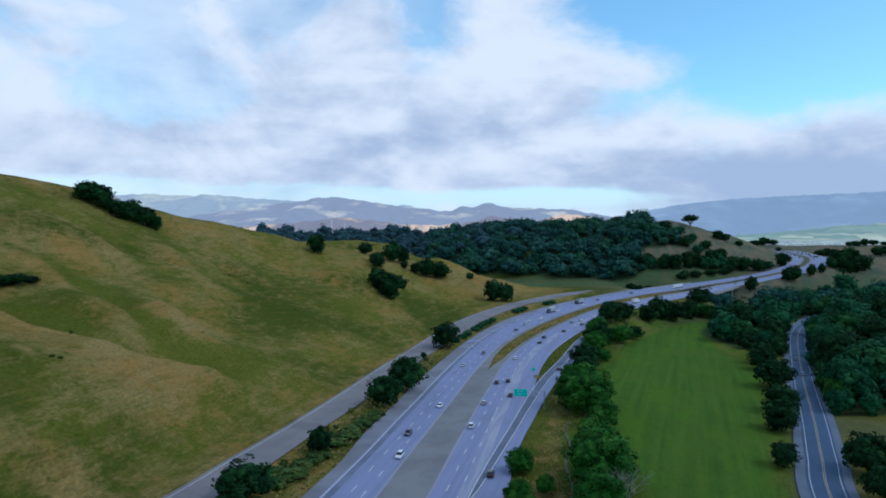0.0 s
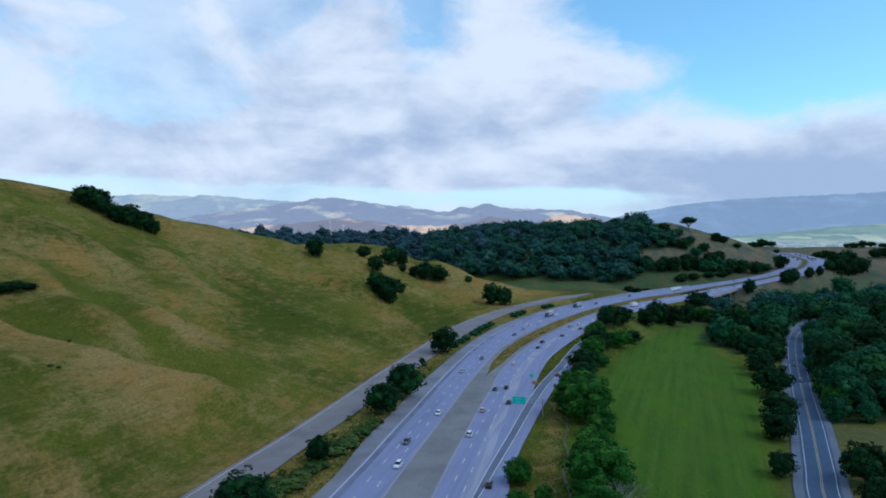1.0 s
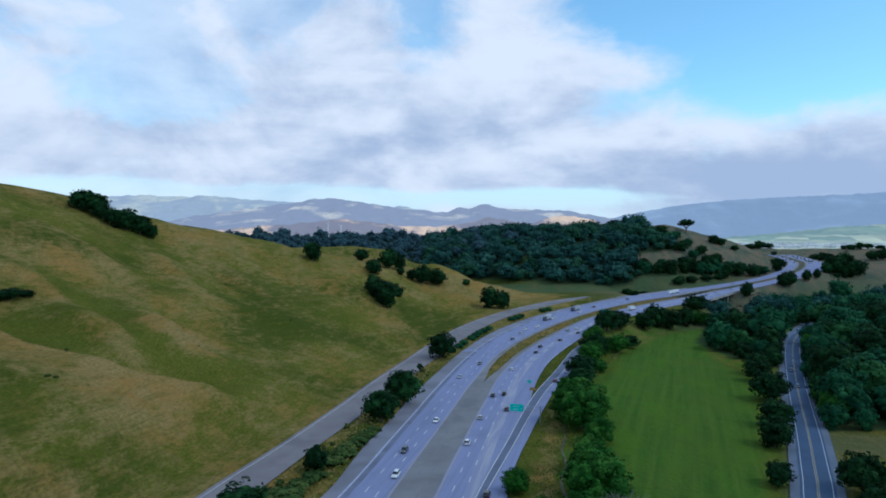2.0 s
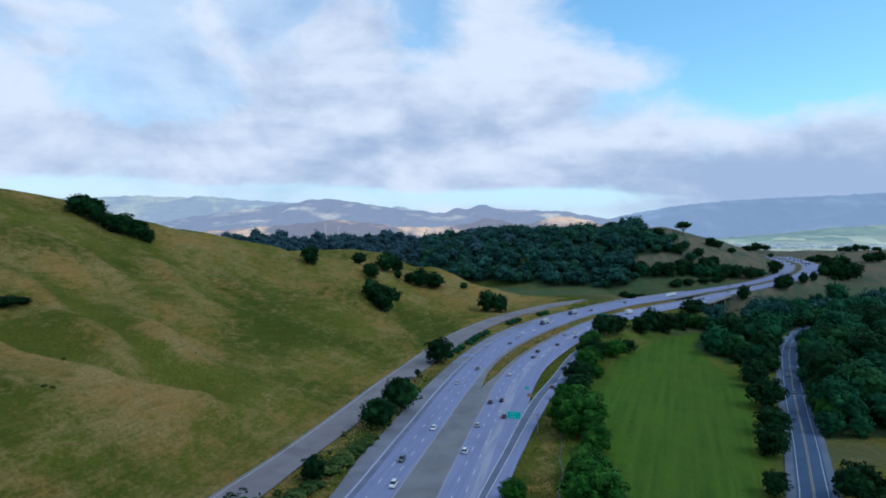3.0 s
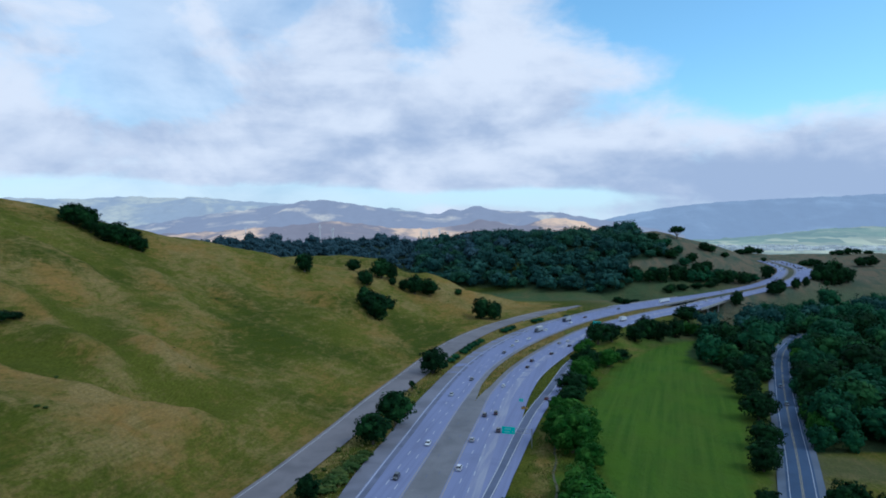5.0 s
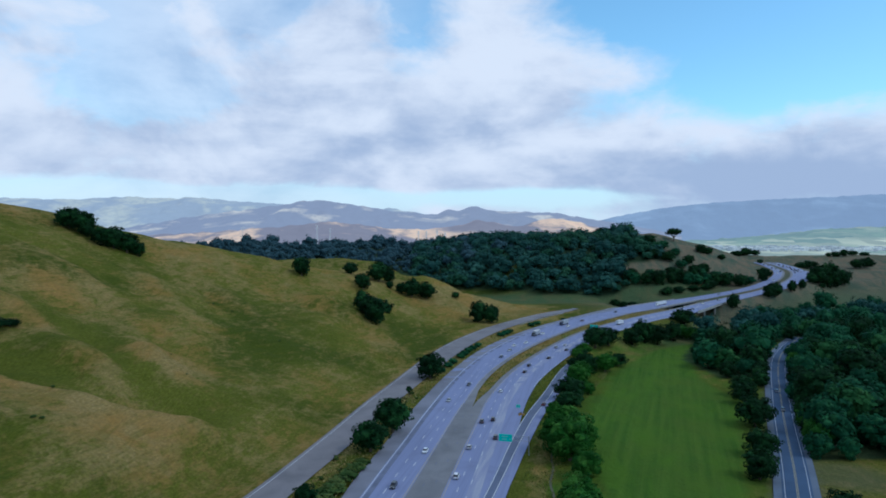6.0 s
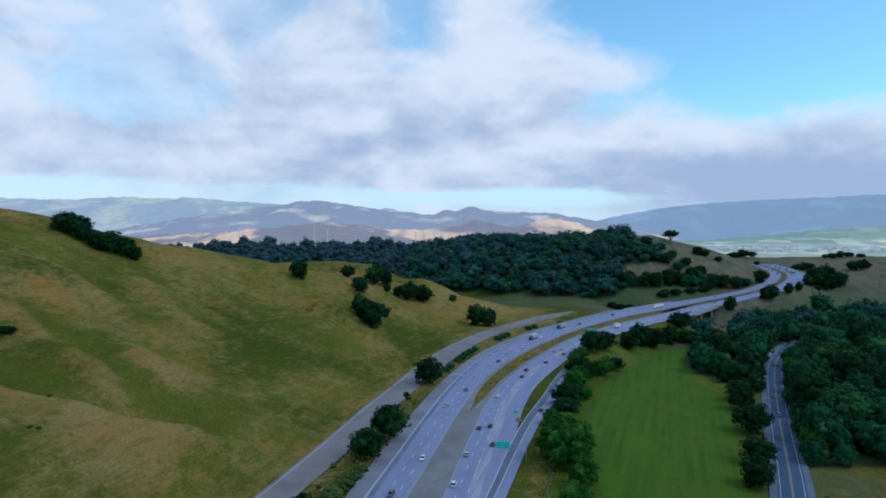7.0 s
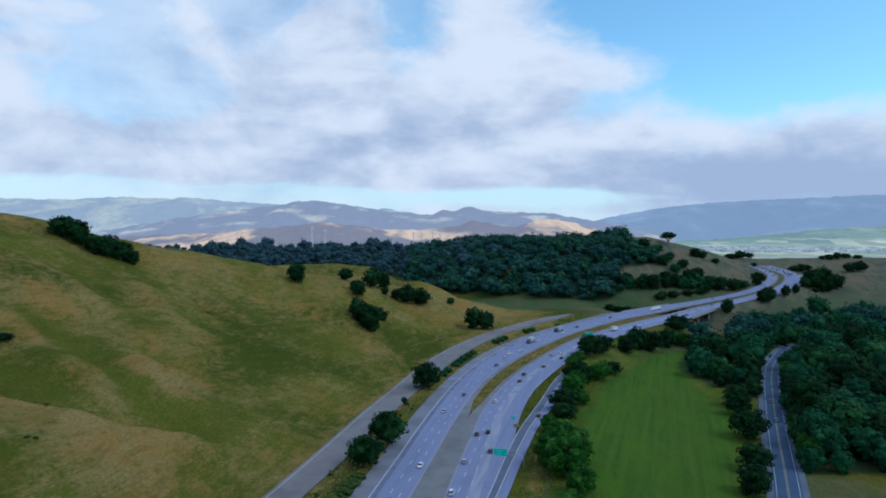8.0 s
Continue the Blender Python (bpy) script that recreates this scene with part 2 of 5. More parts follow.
MAT["oak_leaf"] = leaf_material("oak_leaf", (0.003, 0.02, 0.006), (0.009, 0.044, 0.012), (0.026, 0.09, 0.022))
# far oak leaves, two tones, with blue haze mixed into the colour
MAT["hazed_oak_leaf"] = leaf_material("hazed_oak_leaf", (0.016, 0.066, 0.056), (0.034, 0.106, 0.080), (0.062, 0.150, 0.100))
MAT["hazed_dark_oak_leaf"] = leaf_material("hazed_dark_oak_leaf", (0.010, 0.048, 0.042), (0.024, 0.080, 0.064), (0.048, 0.120, 0.082))
MAT["mid_leaf"] = leaf_material("mid_leaf", (0.006, 0.05, 0.022), (0.015, 0.09, 0.034), (0.040, 0.146, 0.050))
# ridge leaves are paled and blued to stand in for haze
MAT["hazed_ridge_leaf"] = leaf_material("hazed_ridge_leaf", (0.026, 0.064, 0.078), (0.046, 0.094, 0.110), (0.076, 0.132, 0.140))
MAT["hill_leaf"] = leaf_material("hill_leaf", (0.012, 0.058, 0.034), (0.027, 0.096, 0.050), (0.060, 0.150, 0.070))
MAT["olive_leaf"] = leaf_material("olive_leaf", (0.013, 0.070, 0.020), (0.034, 0.120, 0.032), (0.074, 0.178, 0.050))
MAT["fresh_leaf"] = leaf_material("fresh_leaf", (0.01, 0.066, 0.007), (0.032, 0.13, 0.014), (0.08, 0.205, 0.03))
MAT["scrub_leaf"] = leaf_material("scrub_leaf", (0.030, 0.066, 0.016), (0.064, 0.110, 0.026), (0.13, 0.15, 0.035))
MAT["bark"] = material("bark", lambda n, p: n.mix(n.noise(n.scaled(p, 3, 3, 0.6), 2, 5, 0.7), (0.07, 0.05, 0.035), (0.17, 0.13, 0.10)), 0.95)


# ---------------- the lie of the land ----------------
def ss(a, b, v):
    v = np.clip((np.asarray(v, float) - a) / (b - a), 0, 1)
    return v * v * (3 - 2 * v)


def curve(points, count):
    """Evenly spaced points on a smooth curve through the points."""
    p = np.array([points[0], *points, points[-1]], float)
    p[0], p[-1] = 2 * p[1] - p[2], 2 * p[-2] - p[-3]
    out = []
    for a, b, c, d in zip(p, p[1:], p[2:], p[3:]):
        for u in np.linspace(0, 1, 24, endpoint=False):
            out.append(0.5 * (2 * b + (c - a) * u + (2 * a - 5 * b + 4 * c - d) * u * u + (3 * b - a - 3 * c + d) * u ** 3))
    out = np.array([*out, p[-2]])
    run = np.concatenate([[0], np.cumsum(np.linalg.norm(np.diff(out, axis=0), axis=1))])
    at = np.linspace(0, run[-1], count)
    return np.stack([np.interp(at, run, out[:, i]) for i in range(out.shape[1])], 1)


# edges of the pavements: x, y
WEST_OUT = curve([(-60, 60), (-35.7, 167), (-30.9, 188), (-26.3, 220), (-19.1, 255), (-11.5, 294), (-1.2, 340), (12.5, 390), (34.1, 446), (59.7, 490), (93, 534), (132, 577), (178, 628), (236, 674), (295, 702), (358, 732), (397, 758), (432, 792), (456, 832), (478, 880), (495, 930), (510, 990)], 260)
WEST_IN = curve([(-42, 60), (-17.1, 163), (-13.5, 180), (-6.4, 212), (3.8, 258), (15.6, 312), (32.5, 376), (51, 420), (71.2, 455), (93.5, 487), (125.5, 528), (160.6, 565), (198, 605), (252, 652), (312, 690), (370, 722), (406, 748), (438, 782), (463, 824), (486, 876), (505, 930), (520, 990)], 260)
EAST_IN = curve([(-28, 60), (-4.7, 163), (2.6, 199), (12.4, 246), (21.8, 289), (31.8, 334), (49.4, 384), (70.6, 425), (93, 461), (118, 497), (149, 531), (183, 564), (224, 605), (277, 653), (336, 690), (376, 714), (414, 742), (445, 773), (470, 812), (494, 865), (513, 925), (529, 990)], 260)
EAST_OUT = curve([(-14, 60), (8.6, 163), (14.9, 191), (24.6, 225), (36.5, 264), (44.5, 300), (53.5, 335), (66.5, 372), (91, 419), (120.5, 465), (156, 507), (195, 546), (240, 586), (298, 644), (340, 672), (384, 698), (426, 727), (461, 760), (487, 802), (511, 858), (531, 918), (546, 985)], 260)
RAMP_IN = curve([(-22, 60), (2.8, 150), (8.2, 170.5), (14.5, 193.6), (24, 225.8), (31.5, 252.5), (40, 281), (48, 305), (58, 331), (65, 349), (73, 370), (82.5, 392.6), (95, 416)], 150)
RAMP_OUT = curve([(-22, 60), (3.6, 150), (10.5, 170.5), (18.1, 195), (27.6, 226), (35.4, 252), (45, 282.3), (51, 300), (61.5, 327), (69.5, 348), (77, 368), (86.4, 389), (98, 412)], 150)
FRONT_LEFT = curve([(-103, 60), (-72.8, 163), (-65.5, 191), (-56.5, 223), (-45.1, 270), (-26.5, 350), (4.4, 446), (40, 512), (84, 570), (120, 612), (146, 636)], 160)
FRONT_RIGHT = curve([(-90, 60), (-57.7, 168), (-51.1, 188), (-43.6, 218), (-33, 257), (-22.5, 300), (-7.6, 357), (20, 436), (50, 497), (90, 554), (126, 599), (150, 632)], 160)
LANE_MID = curve([(58, 60), (98, 158), (114.8, 191.5), (135.4, 231), (157.5, 275), (176.4, 312), (204, 365), (220, 394), (238, 423), (268, 464), (292, 494)], 170)
FREEWAY_MID = curve((WEST_IN + EAST_IN)[::6] / 2, 900)
FRONT_MID = (FRONT_LEFT + FRONT_RIGHT) / 2


def freeway_z(y):
    return 12 * ss(330, 600, y) + 26 * ss(620, 840, y) + 6 * ss(850, 1050, y)


def lane_z(y):
    return 5.0 * ss(290, 430, y)


def level_with(line, rise):
    """Height of a road by its place, level from edge to edge: that of the nearest point of the line."""
    def at(x, y):
        x, y = np.asarray(x, float), np.asarray(y, float)
        gap = (x.reshape(-1, 1) - line[:, 0]) ** 2 + (y.reshape(-1, 1) - line[:, 1]) ** 2
        return rise(line[np.argmin(gap, axis=1), 1]).reshape(x.shape)
    return at


road_level = level_with(FREEWAY_MID, freeway_z)
lane_level = level_with(LANE_MID, lane_z)
front_level = level_with(FRONT_MID, freeway_z)


def nearest(x, y, line):
    """Distance to a line, which of its points is nearest, and the side (left: plus)."""
    best, which = np.full(x.shape, 1e9), np.zeros(x.shape, int)
    for i, (a, b) in enumerate(line):
        d = (x - a) ** 2 + (y - b) ** 2
        m = d < best
        best[m], which[m] = d[m], i
    t = np.gradient(line, axis=0)[which]
    q = line[which]
    side = np.sign(t[..., 0] * (y - q[..., 1]) - t[..., 1] * (x - q[..., 0]))
    return np.sqrt(best), which, side


def waves(x, y, scale, seed, octaves=4):
    """Smooth random waves, about -1 to 1."""
    r = np.random.RandomState(seed)
    out, k, total = 0, 1.0, 0
    for _ in range(octaves):
        for _ in range(5):
            a, ph = r.uniform(0, 2 * np.pi, 2)
            f = k * r.uniform(0.7, 1.4) * 2 * np.pi / scale
            out = out + np.sin((x * np.cos(a) + y * np.sin(a)) * f + ph + 1.3 * np.sin(0.37 * f * (x * np.sin(a) - y * np.cos(a)) + ph)) / k
        total += 2.2 / k
        k *= 2.1
    return out / total


CREEK = ((274, 633), (-0.61, 0.79))


def spur_lines(d):
    """How far along the hill two spurs run down it, by the distance from the frontage road."""
    return np.interp(d, [15, 30, 40, 45, 56, 65, 77, 100, 140], [72, 64, 57, 50, 43.4, 37, 30.5, 23, 18]), 73 + 0.23 * (d - 59)


# swells and hollows of the grazed hill: x, y, rise, radius
HUMPS = ((-147, 477, 5.5, 42), (-95, 345, -5.5, 38), (-124, 285, 4.5, 18), (-105, 302, -4.5, 14), (-13, 419, 7.5, 15), (-68, 251, 3.0, 18), (-182, 330, -5.0, 30), (-95, 216, -3.5, 13), (-120, 195, 2.5, 14), (-178, 389, 2.5, 20), (-150, 262, 1.5, 14))


# smaller ribs that run down the hill: points, rise, half width
RIBS = tuple((curve(points, 24), rise, wide) for points, rise, wide in (
    (((-203, 293), (-193, 295), (-181, 293), (-162, 280)), 2.6, 6), (((-224, 351), (-212, 366), (-194, 364), (-172, 353), (-149, 331)), 2.4, 8), (((-195, 430), (-165, 394), (-147, 378), (-124, 367), (-97, 344)), 3.0, 9),
    (((-168, 263), (-148, 261), (-131, 260), (-116, 250)), 2.4, 7), (((-166, 322), (-147, 317), (-123, 289), (-109, 279), (-93, 261)), 2.4, 8), (((-112, 150), (-102, 159), (-92, 170)), 2.0, 6), (((-180, 451), (-141, 439), (-93, 400)), 2.6, 10)))


def rib(x, y, points, wide):
    """1 on the crest of a rib, falling off to its sides and towards its ends."""
    best, out = np.full(np.shape(x), 1e9), np.zeros(np.shape(x))
    fade = np.sin(np.linspace(0.35, math.pi - 0.25, len(points)))
    for (a, b), f in zip(points, fade):
        d = (x - a) ** 2 + (y - b) ** 2
        closer = d < best
        best, out = np.where(closer, d, best), np.where(closer, f, out)
    return out * np.exp(-best / wide ** 2)


def land(x, y):
    """Height of the ground, and how dry, field-like, bare and wooded it is."""
    x, y = np.asarray(x, float), np.asarray(y, float)
    near = (y < 1250) & (y > 20) & (x > -800) & (x < 900)
    inside = (1 - ss(170, 260, x)) * ss(-260, -120, x)
    base = np.maximum(34 * ss(600, 850, y - 60 * inside), 13 * inside * ss(580, 640, y)) + 13 * ss(850, 1120, y) * ss(150, 450, x) - 50 * ss(1150, 1700, y)
    base = base + waves(x, y, 190, 3) * (1.2 + 4 * ss(600, 900, y)) * ss(40, 260, x - 60 + 0 * y)
    d, which, side = np.full(x.shape, 400.0), np.zeros(x.shape, int), np.where(x < -100, 1.0, -1.0)
    d[near], which[near], side[near] = nearest(x[near], y[near], FRONT_MID)
    d = np.where(near, d, np.hypot(x, y - 400))
    d = np.where(side > 0, np.maximum(d - 9, 0), 0)
    # the grazed hill beside the frontage road, with spurs and gullies running down it
    s = 0.29 * (x + 73) + 0.957 * (y - 163)
    slope = 0.385 * d + 14 * ss(180, 320, d) * (1 - ss(300, 480, s)) + 5 * ss(130, 190, d) * ss(200, 300, s)
    lip, rim = spur_lines(d)
    slope = slope + (8 * ss(12, 32, d) + 2 * ss(100, 160, d)) * (1 - ss(-1, 15, s - lip))
    slope = slope - 5 * ss(2, 16, s - lip) * (1 - ss(26, 52, s - lip)) * ss(20, 42, d) * (1 - ss(105, 165, d))
    slope = slope + 2.5 * np.exp(-((s - rim + 6) / 8) ** 2) * ss(56, 76, d) * (1 - ss(95, 140, d))
    slope = slope - 3.5 * ss(0, 7, s - rim) * (1 - ss(7, 28, s - rim)) * ss(56, 78, d) * (1 - ss(100, 150, d))
    slope = slope - 11 * np.exp(-((s - 252) / 62) ** 2) * ss(60, 130, d) * (1 - ss(150, 230, d))
    slope = slope + 6 * np.exp(-((s - 130) / 26) ** 2) * ss(120, 190, d)
    slope = slope + 3.5 * waves(s, d * 0.45, 60, 5) * ss(15, 70, d)
    cap = 53 + 70 * (1 - ss(390, 650, y)) - 9 * np.exp(-((y - 497) / 30) ** 2) - 41 * ss(700, 860, y)
    top = np.maximum(slope, 0.01)
    hill = (top ** -8.0 + cap ** -8.0) ** -0.125
    # the last spur sinks towards the end of the frontage road and falls away behind
    spur = np.interp(x, [-150, -90, -66, -50, -38, -5, 8, 15, 35, 75, 100, 150], [69, 64, 61, 52, 47, 51, 48, 43, 29, 22, 18, 13]) + 1.5 * waves(x, y, 70, 17)
    spur = spur * (1 - ss(650, 740, y + 0.25 * x))
    tail = ss(530, 600, y) * ss(-170, -110, x)
    hill = hill * (1 - tail) + tail * (hill ** -6.0 + np.maximum(spur, 0.05) ** -6.0) ** (-1 / 6)
    for px, py, rise, pr in HUMPS:
        hill = hill + rise * np.exp(-((x - px) ** 2 + (y - py) ** 2) / pr ** 2) * ss(2, 14, d)
    for points, rise, wide in RIBS:
        hill = hill + rise * rib(x, y, points, wide) * ss(6, 20, d)
    hill = np.where(d > 0, hill + 0.6 * waves(x, y, 22, 8) * ss(5, 60, d), 0)
    hill = hill * (1 - ss(1000, 1400, y))
    # a second grassy spur behind it, across the gully
    knoll = np.interp(x, [-260, -190, -120, -90, -54, -38, -14, 10], [40, 56, 61, 61.4, 58, 51, 30, 2]) + 0.5 * waves(x, y, 40, 23) - np.where(y < 655, 0.013, 0.005) * (y - 655) ** 2
    hill = np.where(d > 0, (np.maximum(hill, 0.05) ** 12.0 + np.maximum(knoll, 0.05) ** 12.0) ** (1 / 12), 0)
    z = np.maximum(base, hill)
    z = np.where((hill > 0) & (y < 700), np.maximum(hill, 12 * ss(330, 600, y)) * ss(0, 30, d) + freeway_z(y) * (1 - ss(0, 30, d)), z)
    # wooded ridge behind, and the round wooded hill inside the bend
    m = (1 - ss(70, 420, np.abs(y - 1190 - 0.05 * x))) * (1 - ss(-150, 260, x)) * ss(-1500, -900, x)
    z = z * (1 - m) + (60 + 9 * waves(x, y, 260, 9)) * m
    r = np.hypot((x - 225) / 245, (y - 1020) / 240)
    m2 = 1 - ss(0.5, 1.32, r)
    z = z * (1 - m2) + (86 - 14 * (1 - ss(240, 330, x)) + 4 * waves(x, y, 150, 12)) * m2
    # cut and fill along the roads
    wood = m2 * (1 - ss(300, 380, x - 0.2 * (y - 900)))
    for line, inner, outer, height in ((FREEWAY_MID, 34, 58, freeway_z), (FRONT_MID, 8, 20, freeway_z), (LANE_MID, 9, 22, lane_z)):
        dist = np.full(x.shape, 1e3)
        at = np.zeros(x.shape, int)
        dist[near], at[near], _ = nearest(x[near], y[near], line)
        if line is FREEWAY_MID:
            inner = inner + 3 * ss(330, 450, y) - 12 * ss(560, 620, y)
        k = 1 - np.where(dist < inner, 0, ss(0, 1, (dist - inner) / (outer - inner if line is not FREEWAY_MID else 24)))
        z = z * (1 - k) + (height(line[at, 1]) - 0.45) * k
    (cx, cy), (tx, ty) = CREEK
    across = np.abs((x - cx) * ty - (y - cy) * tx)
    along = np.abs((x - cx) * tx + (y - cy) * ty)
    z = z - 12 * (1 - ss(14, 32, across)) * (1 - ss(60, 130, along))
    return z


def field_mask(x, y):
    """1 inside the mown field between the freeway and the lane."""
    left = np.interp(y, [100, 170, 251, 312, 414, 470, 500], [40, 54, 62, 80, 128, 170, 215])
    right = np.interp(y, [100, 163, 221, 300, 330, 380, 414, 470, 500], [62, 86, 113, 150, 160, 164, 176, 205, 218])
    return ss(-2, 2, x - left) * ss(-2, 2, right - x) * (1 - ss(490, 500, y)) + 0 * x


def mesh_object(name, verts, faces, mat, smooth=True):
    me = bpy.data.meshes.new(name)
    me.from_pydata([tuple(v) for v in verts], [], [tuple(f) for f in faces])
    me.materials.append(mat)
    if smooth:
        me.shade_smooth()
    me.update()
    return new(name, me)


def grid_faces(rows, cols):
    i = np.arange((rows - 1) * cols).reshape(rows - 1, cols)[:, :-1].ravel()
    return np.stack([i, i + 1, i + cols + 1, i + cols], 1)


def spread(lo, hi, count, middle, tight):
    """Grid lines, dense round the middle."""
    a, b = math.asinh((lo - middle) / tight), math.asinh((hi - middle) / tight)
    return middle + tight * np.sinh(np.linspace(a, b, count))


gx, gy = np.meshgrid(spread(-4400, 4400, 470, -20, 240), spread(-1500, 4800, 480, 300, 230))
gz = land(gx, gy)
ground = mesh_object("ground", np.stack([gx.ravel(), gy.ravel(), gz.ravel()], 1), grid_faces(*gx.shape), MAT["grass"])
tagged(ground, "grazed hills of green and dry grass with a mown valley field", "ground", kind="structure")


def paint(ob, name, values):
    ob.data.attributes.new(name, "FLOAT", "POINT").data.foreach_set("value", np.asarray(values, np.float32).ravel())


verge = ss(4, 9, gx - np.interp(gy, RAMP_OUT[:, 1], RAMP_OUT[:, 0])) * ss(5, 9, np.interp(gy, LANE_MID[:, 1], LANE_MID[:, 0]) - gx) * (1 - ss(470, 520, gy)) * ss(60, 100, gy)
path_x = np.interp(gy, [150, 188, 243, 262], [30, 36.4, 47.6, 53])
bank = ss(135, 150, gy) * (1 - ss(262, 285, gy))
verge = verge * (1 - bank * (1 - ss(-1, 1.5, gx - path_x)) * 0.85)
paint(ground, "field", np.maximum(field_mask(gx, gy), verge * np.clip(0.5 + 0.45 * waves(gx, gy, 16, 61), 0, 1)))
fd, _, _ = nearest(gx, gy, FREEWAY_MID)
dry = ss(700, 1100, gy) * 0.8 + (1 - ss(30, 75, fd)) * 0.2 + (1 - ss(7, 11, fd)) * 0.7 - 0.2
HILL_PATCHES = ((-285, 418, 26, 0.45), (-188, 472, 22, 0.35), (-277, 441, 26, 0.7), (-195, 489, 24, 0.5), (-162, 505, 22, 0.5), (-194, 332, 14, 0.8), (-106, 283, 12, 0.9), (-98, 205, 17, 0.6), (-250, 380, 22, -0.4), (-120, 228, 6, -0.5), (-125, 205, 34, 0.55), (-100, 235, 20, 0.5), (-150, 250, 16, -0.7), (-128, 180, 12, -0.6), (-105, 222, 18, 0.6), (-121, 292, 15, 0.8), (-112, 300, 12, 0.6), (-198, 345, 24, 0.6), (-165, 400, 20, 0.4), (-150, 330, 16, 0.4), (-215, 300, 26, 0.7), (-140, 440, 30, 0.3), (-90, 480, 26, 0.4), (-30, 440, 16, 0.8), (-93, 158, 9, 0.9), (-60, 420, 22, -0.3), (-150, 300, 18, -0.5), (-160, 245, 16, -0.4), (-95, 265, 22, -0.4), (-60, 600, 40, 0.7))
VALLEY_PATCHES = ((60, 345, 12, -1.0), (70, 368, 14, -1.0), (84, 392, 14, -1.0), (104, 812, 22, -0.5), (205, 503, 12, 1.6), (150, 478, 10, 1.2), (20, 600, 50, 1.0), (80, 640, 50, 1.0), (152, 222, 17, 0.2), (100, 300, 90, -1.1), (45, 200, 60, -0.9), (200, 520, 60, -0.6), (330, 660, 60, -0.2), (300, 590, 60, -0.8), (420, 640, 80, -0.6), (170, 700, 60, -1.5), (90, 715, 50, -1.3), (235, 735, 30, -1.2), (250, 700, 40, -1.0), (105, 680, 45, 0.5))
fl, _, fl_side = nearest(gx, gy, FRONT_LEFT)
fr, _, fr_side = nearest(gx, gy, FRONT_RIGHT)
dry = dry + 0.55 * (fl_side > 0) * (1 - ss(2, 7 + 2 * waves(gx, gy, 12, 65), fl)) + 0.9 * (fr_side < 0) * (1 - ss(2, 4.5, fr))
straw_bank = bank * ss(-11, -6, gx - path_x + 2.5 * waves(gx, gy, 14, 63)) * (1 - ss(-1.5, 0.5, gx - path_x))
dry = dry + 1.5 * straw_bank
for px, py, pr, k in HILL_PATCHES + VALLEY_PATCHES:
    dry = dry + k * np.exp(-(((gx - px) ** 2 + (gy - py) ** 2) / pr ** 2) ** 1.5)
gd, _, gside = nearest(gx, gy, FRONT_MID)
gs = 0.29 * (gx + 73) + 0.957 * (gy - 163)
lip, rim = spur_lines(gd - 9)
dry = dry - 0.06 * (gside > 0) * ss(110, 200, gd) * (1 - ss(560, 640, gy))
on_hill = (gside > 0) * ss(28, 52, gd) * (1 - ss(115, 150, gd))
dry = dry + on_hill * (0.4 * np.exp(-((gs - lip + 8) / 12) ** 2) + 0.7 * np.exp(-((gs - lip + 2) / 4) ** 2) - 1.3 * np.exp(-((gs - lip - 11) / 9) ** 2) + 0.5 * ss(66, 84, gd) * np.exp(-((gs - rim + 3) / 6) ** 2) - 0.5 * np.exp(-((gs - rim - 12) / 9) ** 2))
for points, rise, wide in RIBS:
    dry = dry + 0.6 * rib(gx + 2, gy + 3, points, wide * 0.9) - 0.38 * rib(gx - 5, gy - 9, points, wide * 0.9)
paint(ground, "dry", dry)
paint(ground, "heath", ss(480, 650, gy + 0.35 * gx - 120) * ss(110, 230, gx) * (1 - 0.8 * ss(690, 720, gy) * (1 - ss(745, 790, gy)) * (1 - ss(300, 380, gx))))
ed, _, eside = nearest(gx, gy, EAST_OUT)
paint(ground, "damp", (eside < 0) * ss(4, 30, ed) * ss(430, 520, gy) * (1 - ss(690, 800, gy)) * 0.8 + (eside > 0) * ss(15, 50, gx) * (1 - ss(320, 380, gx)) * ss(0, 20, gy - np.interp(gx, [20, 60, 110, 180], [690, 676, 664, 682])) * (1 - ss(745, 775, gy)) * 0.75)
ld, _, _ = nearest(gx, gy, LANE_MID)
paint(ground, "earth", np.maximum((1 - ss(6.5, 9.5, ld)) * 0.8, 0.5 * (1 - ss(8, 21, np.hypot(gx - 150, gy - 222)))))


def height(x, y):
    return float(land(np.array([x]), np.array([y]))[0])


# ---------------- roads ----------------
def ribbon(name, left, right, mat, lift, zfun, parent=None, across=3):
    """A strip of pavement between two edges."""
    k = np.linspace(0, 1, across)
    pts = left[:, None, :] * (1 - k)[None, :, None] + right[:, None, :] * k[None, :, None]
    z = zfun(pts[..., 0], pts[..., 1]) + lift
    v = np.concatenate([pts, z[..., None]], 2).reshape(-1, 3)
    ob = mesh_object(name, v, grid_faces(len(left), across), mat)
    ob.parent = parent
    return ob


def between(a, b, k):
    return a * (1 - k) + b * k


def offset(line, d):
    """The line moved d metres to its right."""
    t = np.gradient(line, axis=0)
    t = t / np.linalg.norm(t, axis=1)[:, None]
    return line + d * np.stack([t[:, 1], -t[:, 0]], 1)


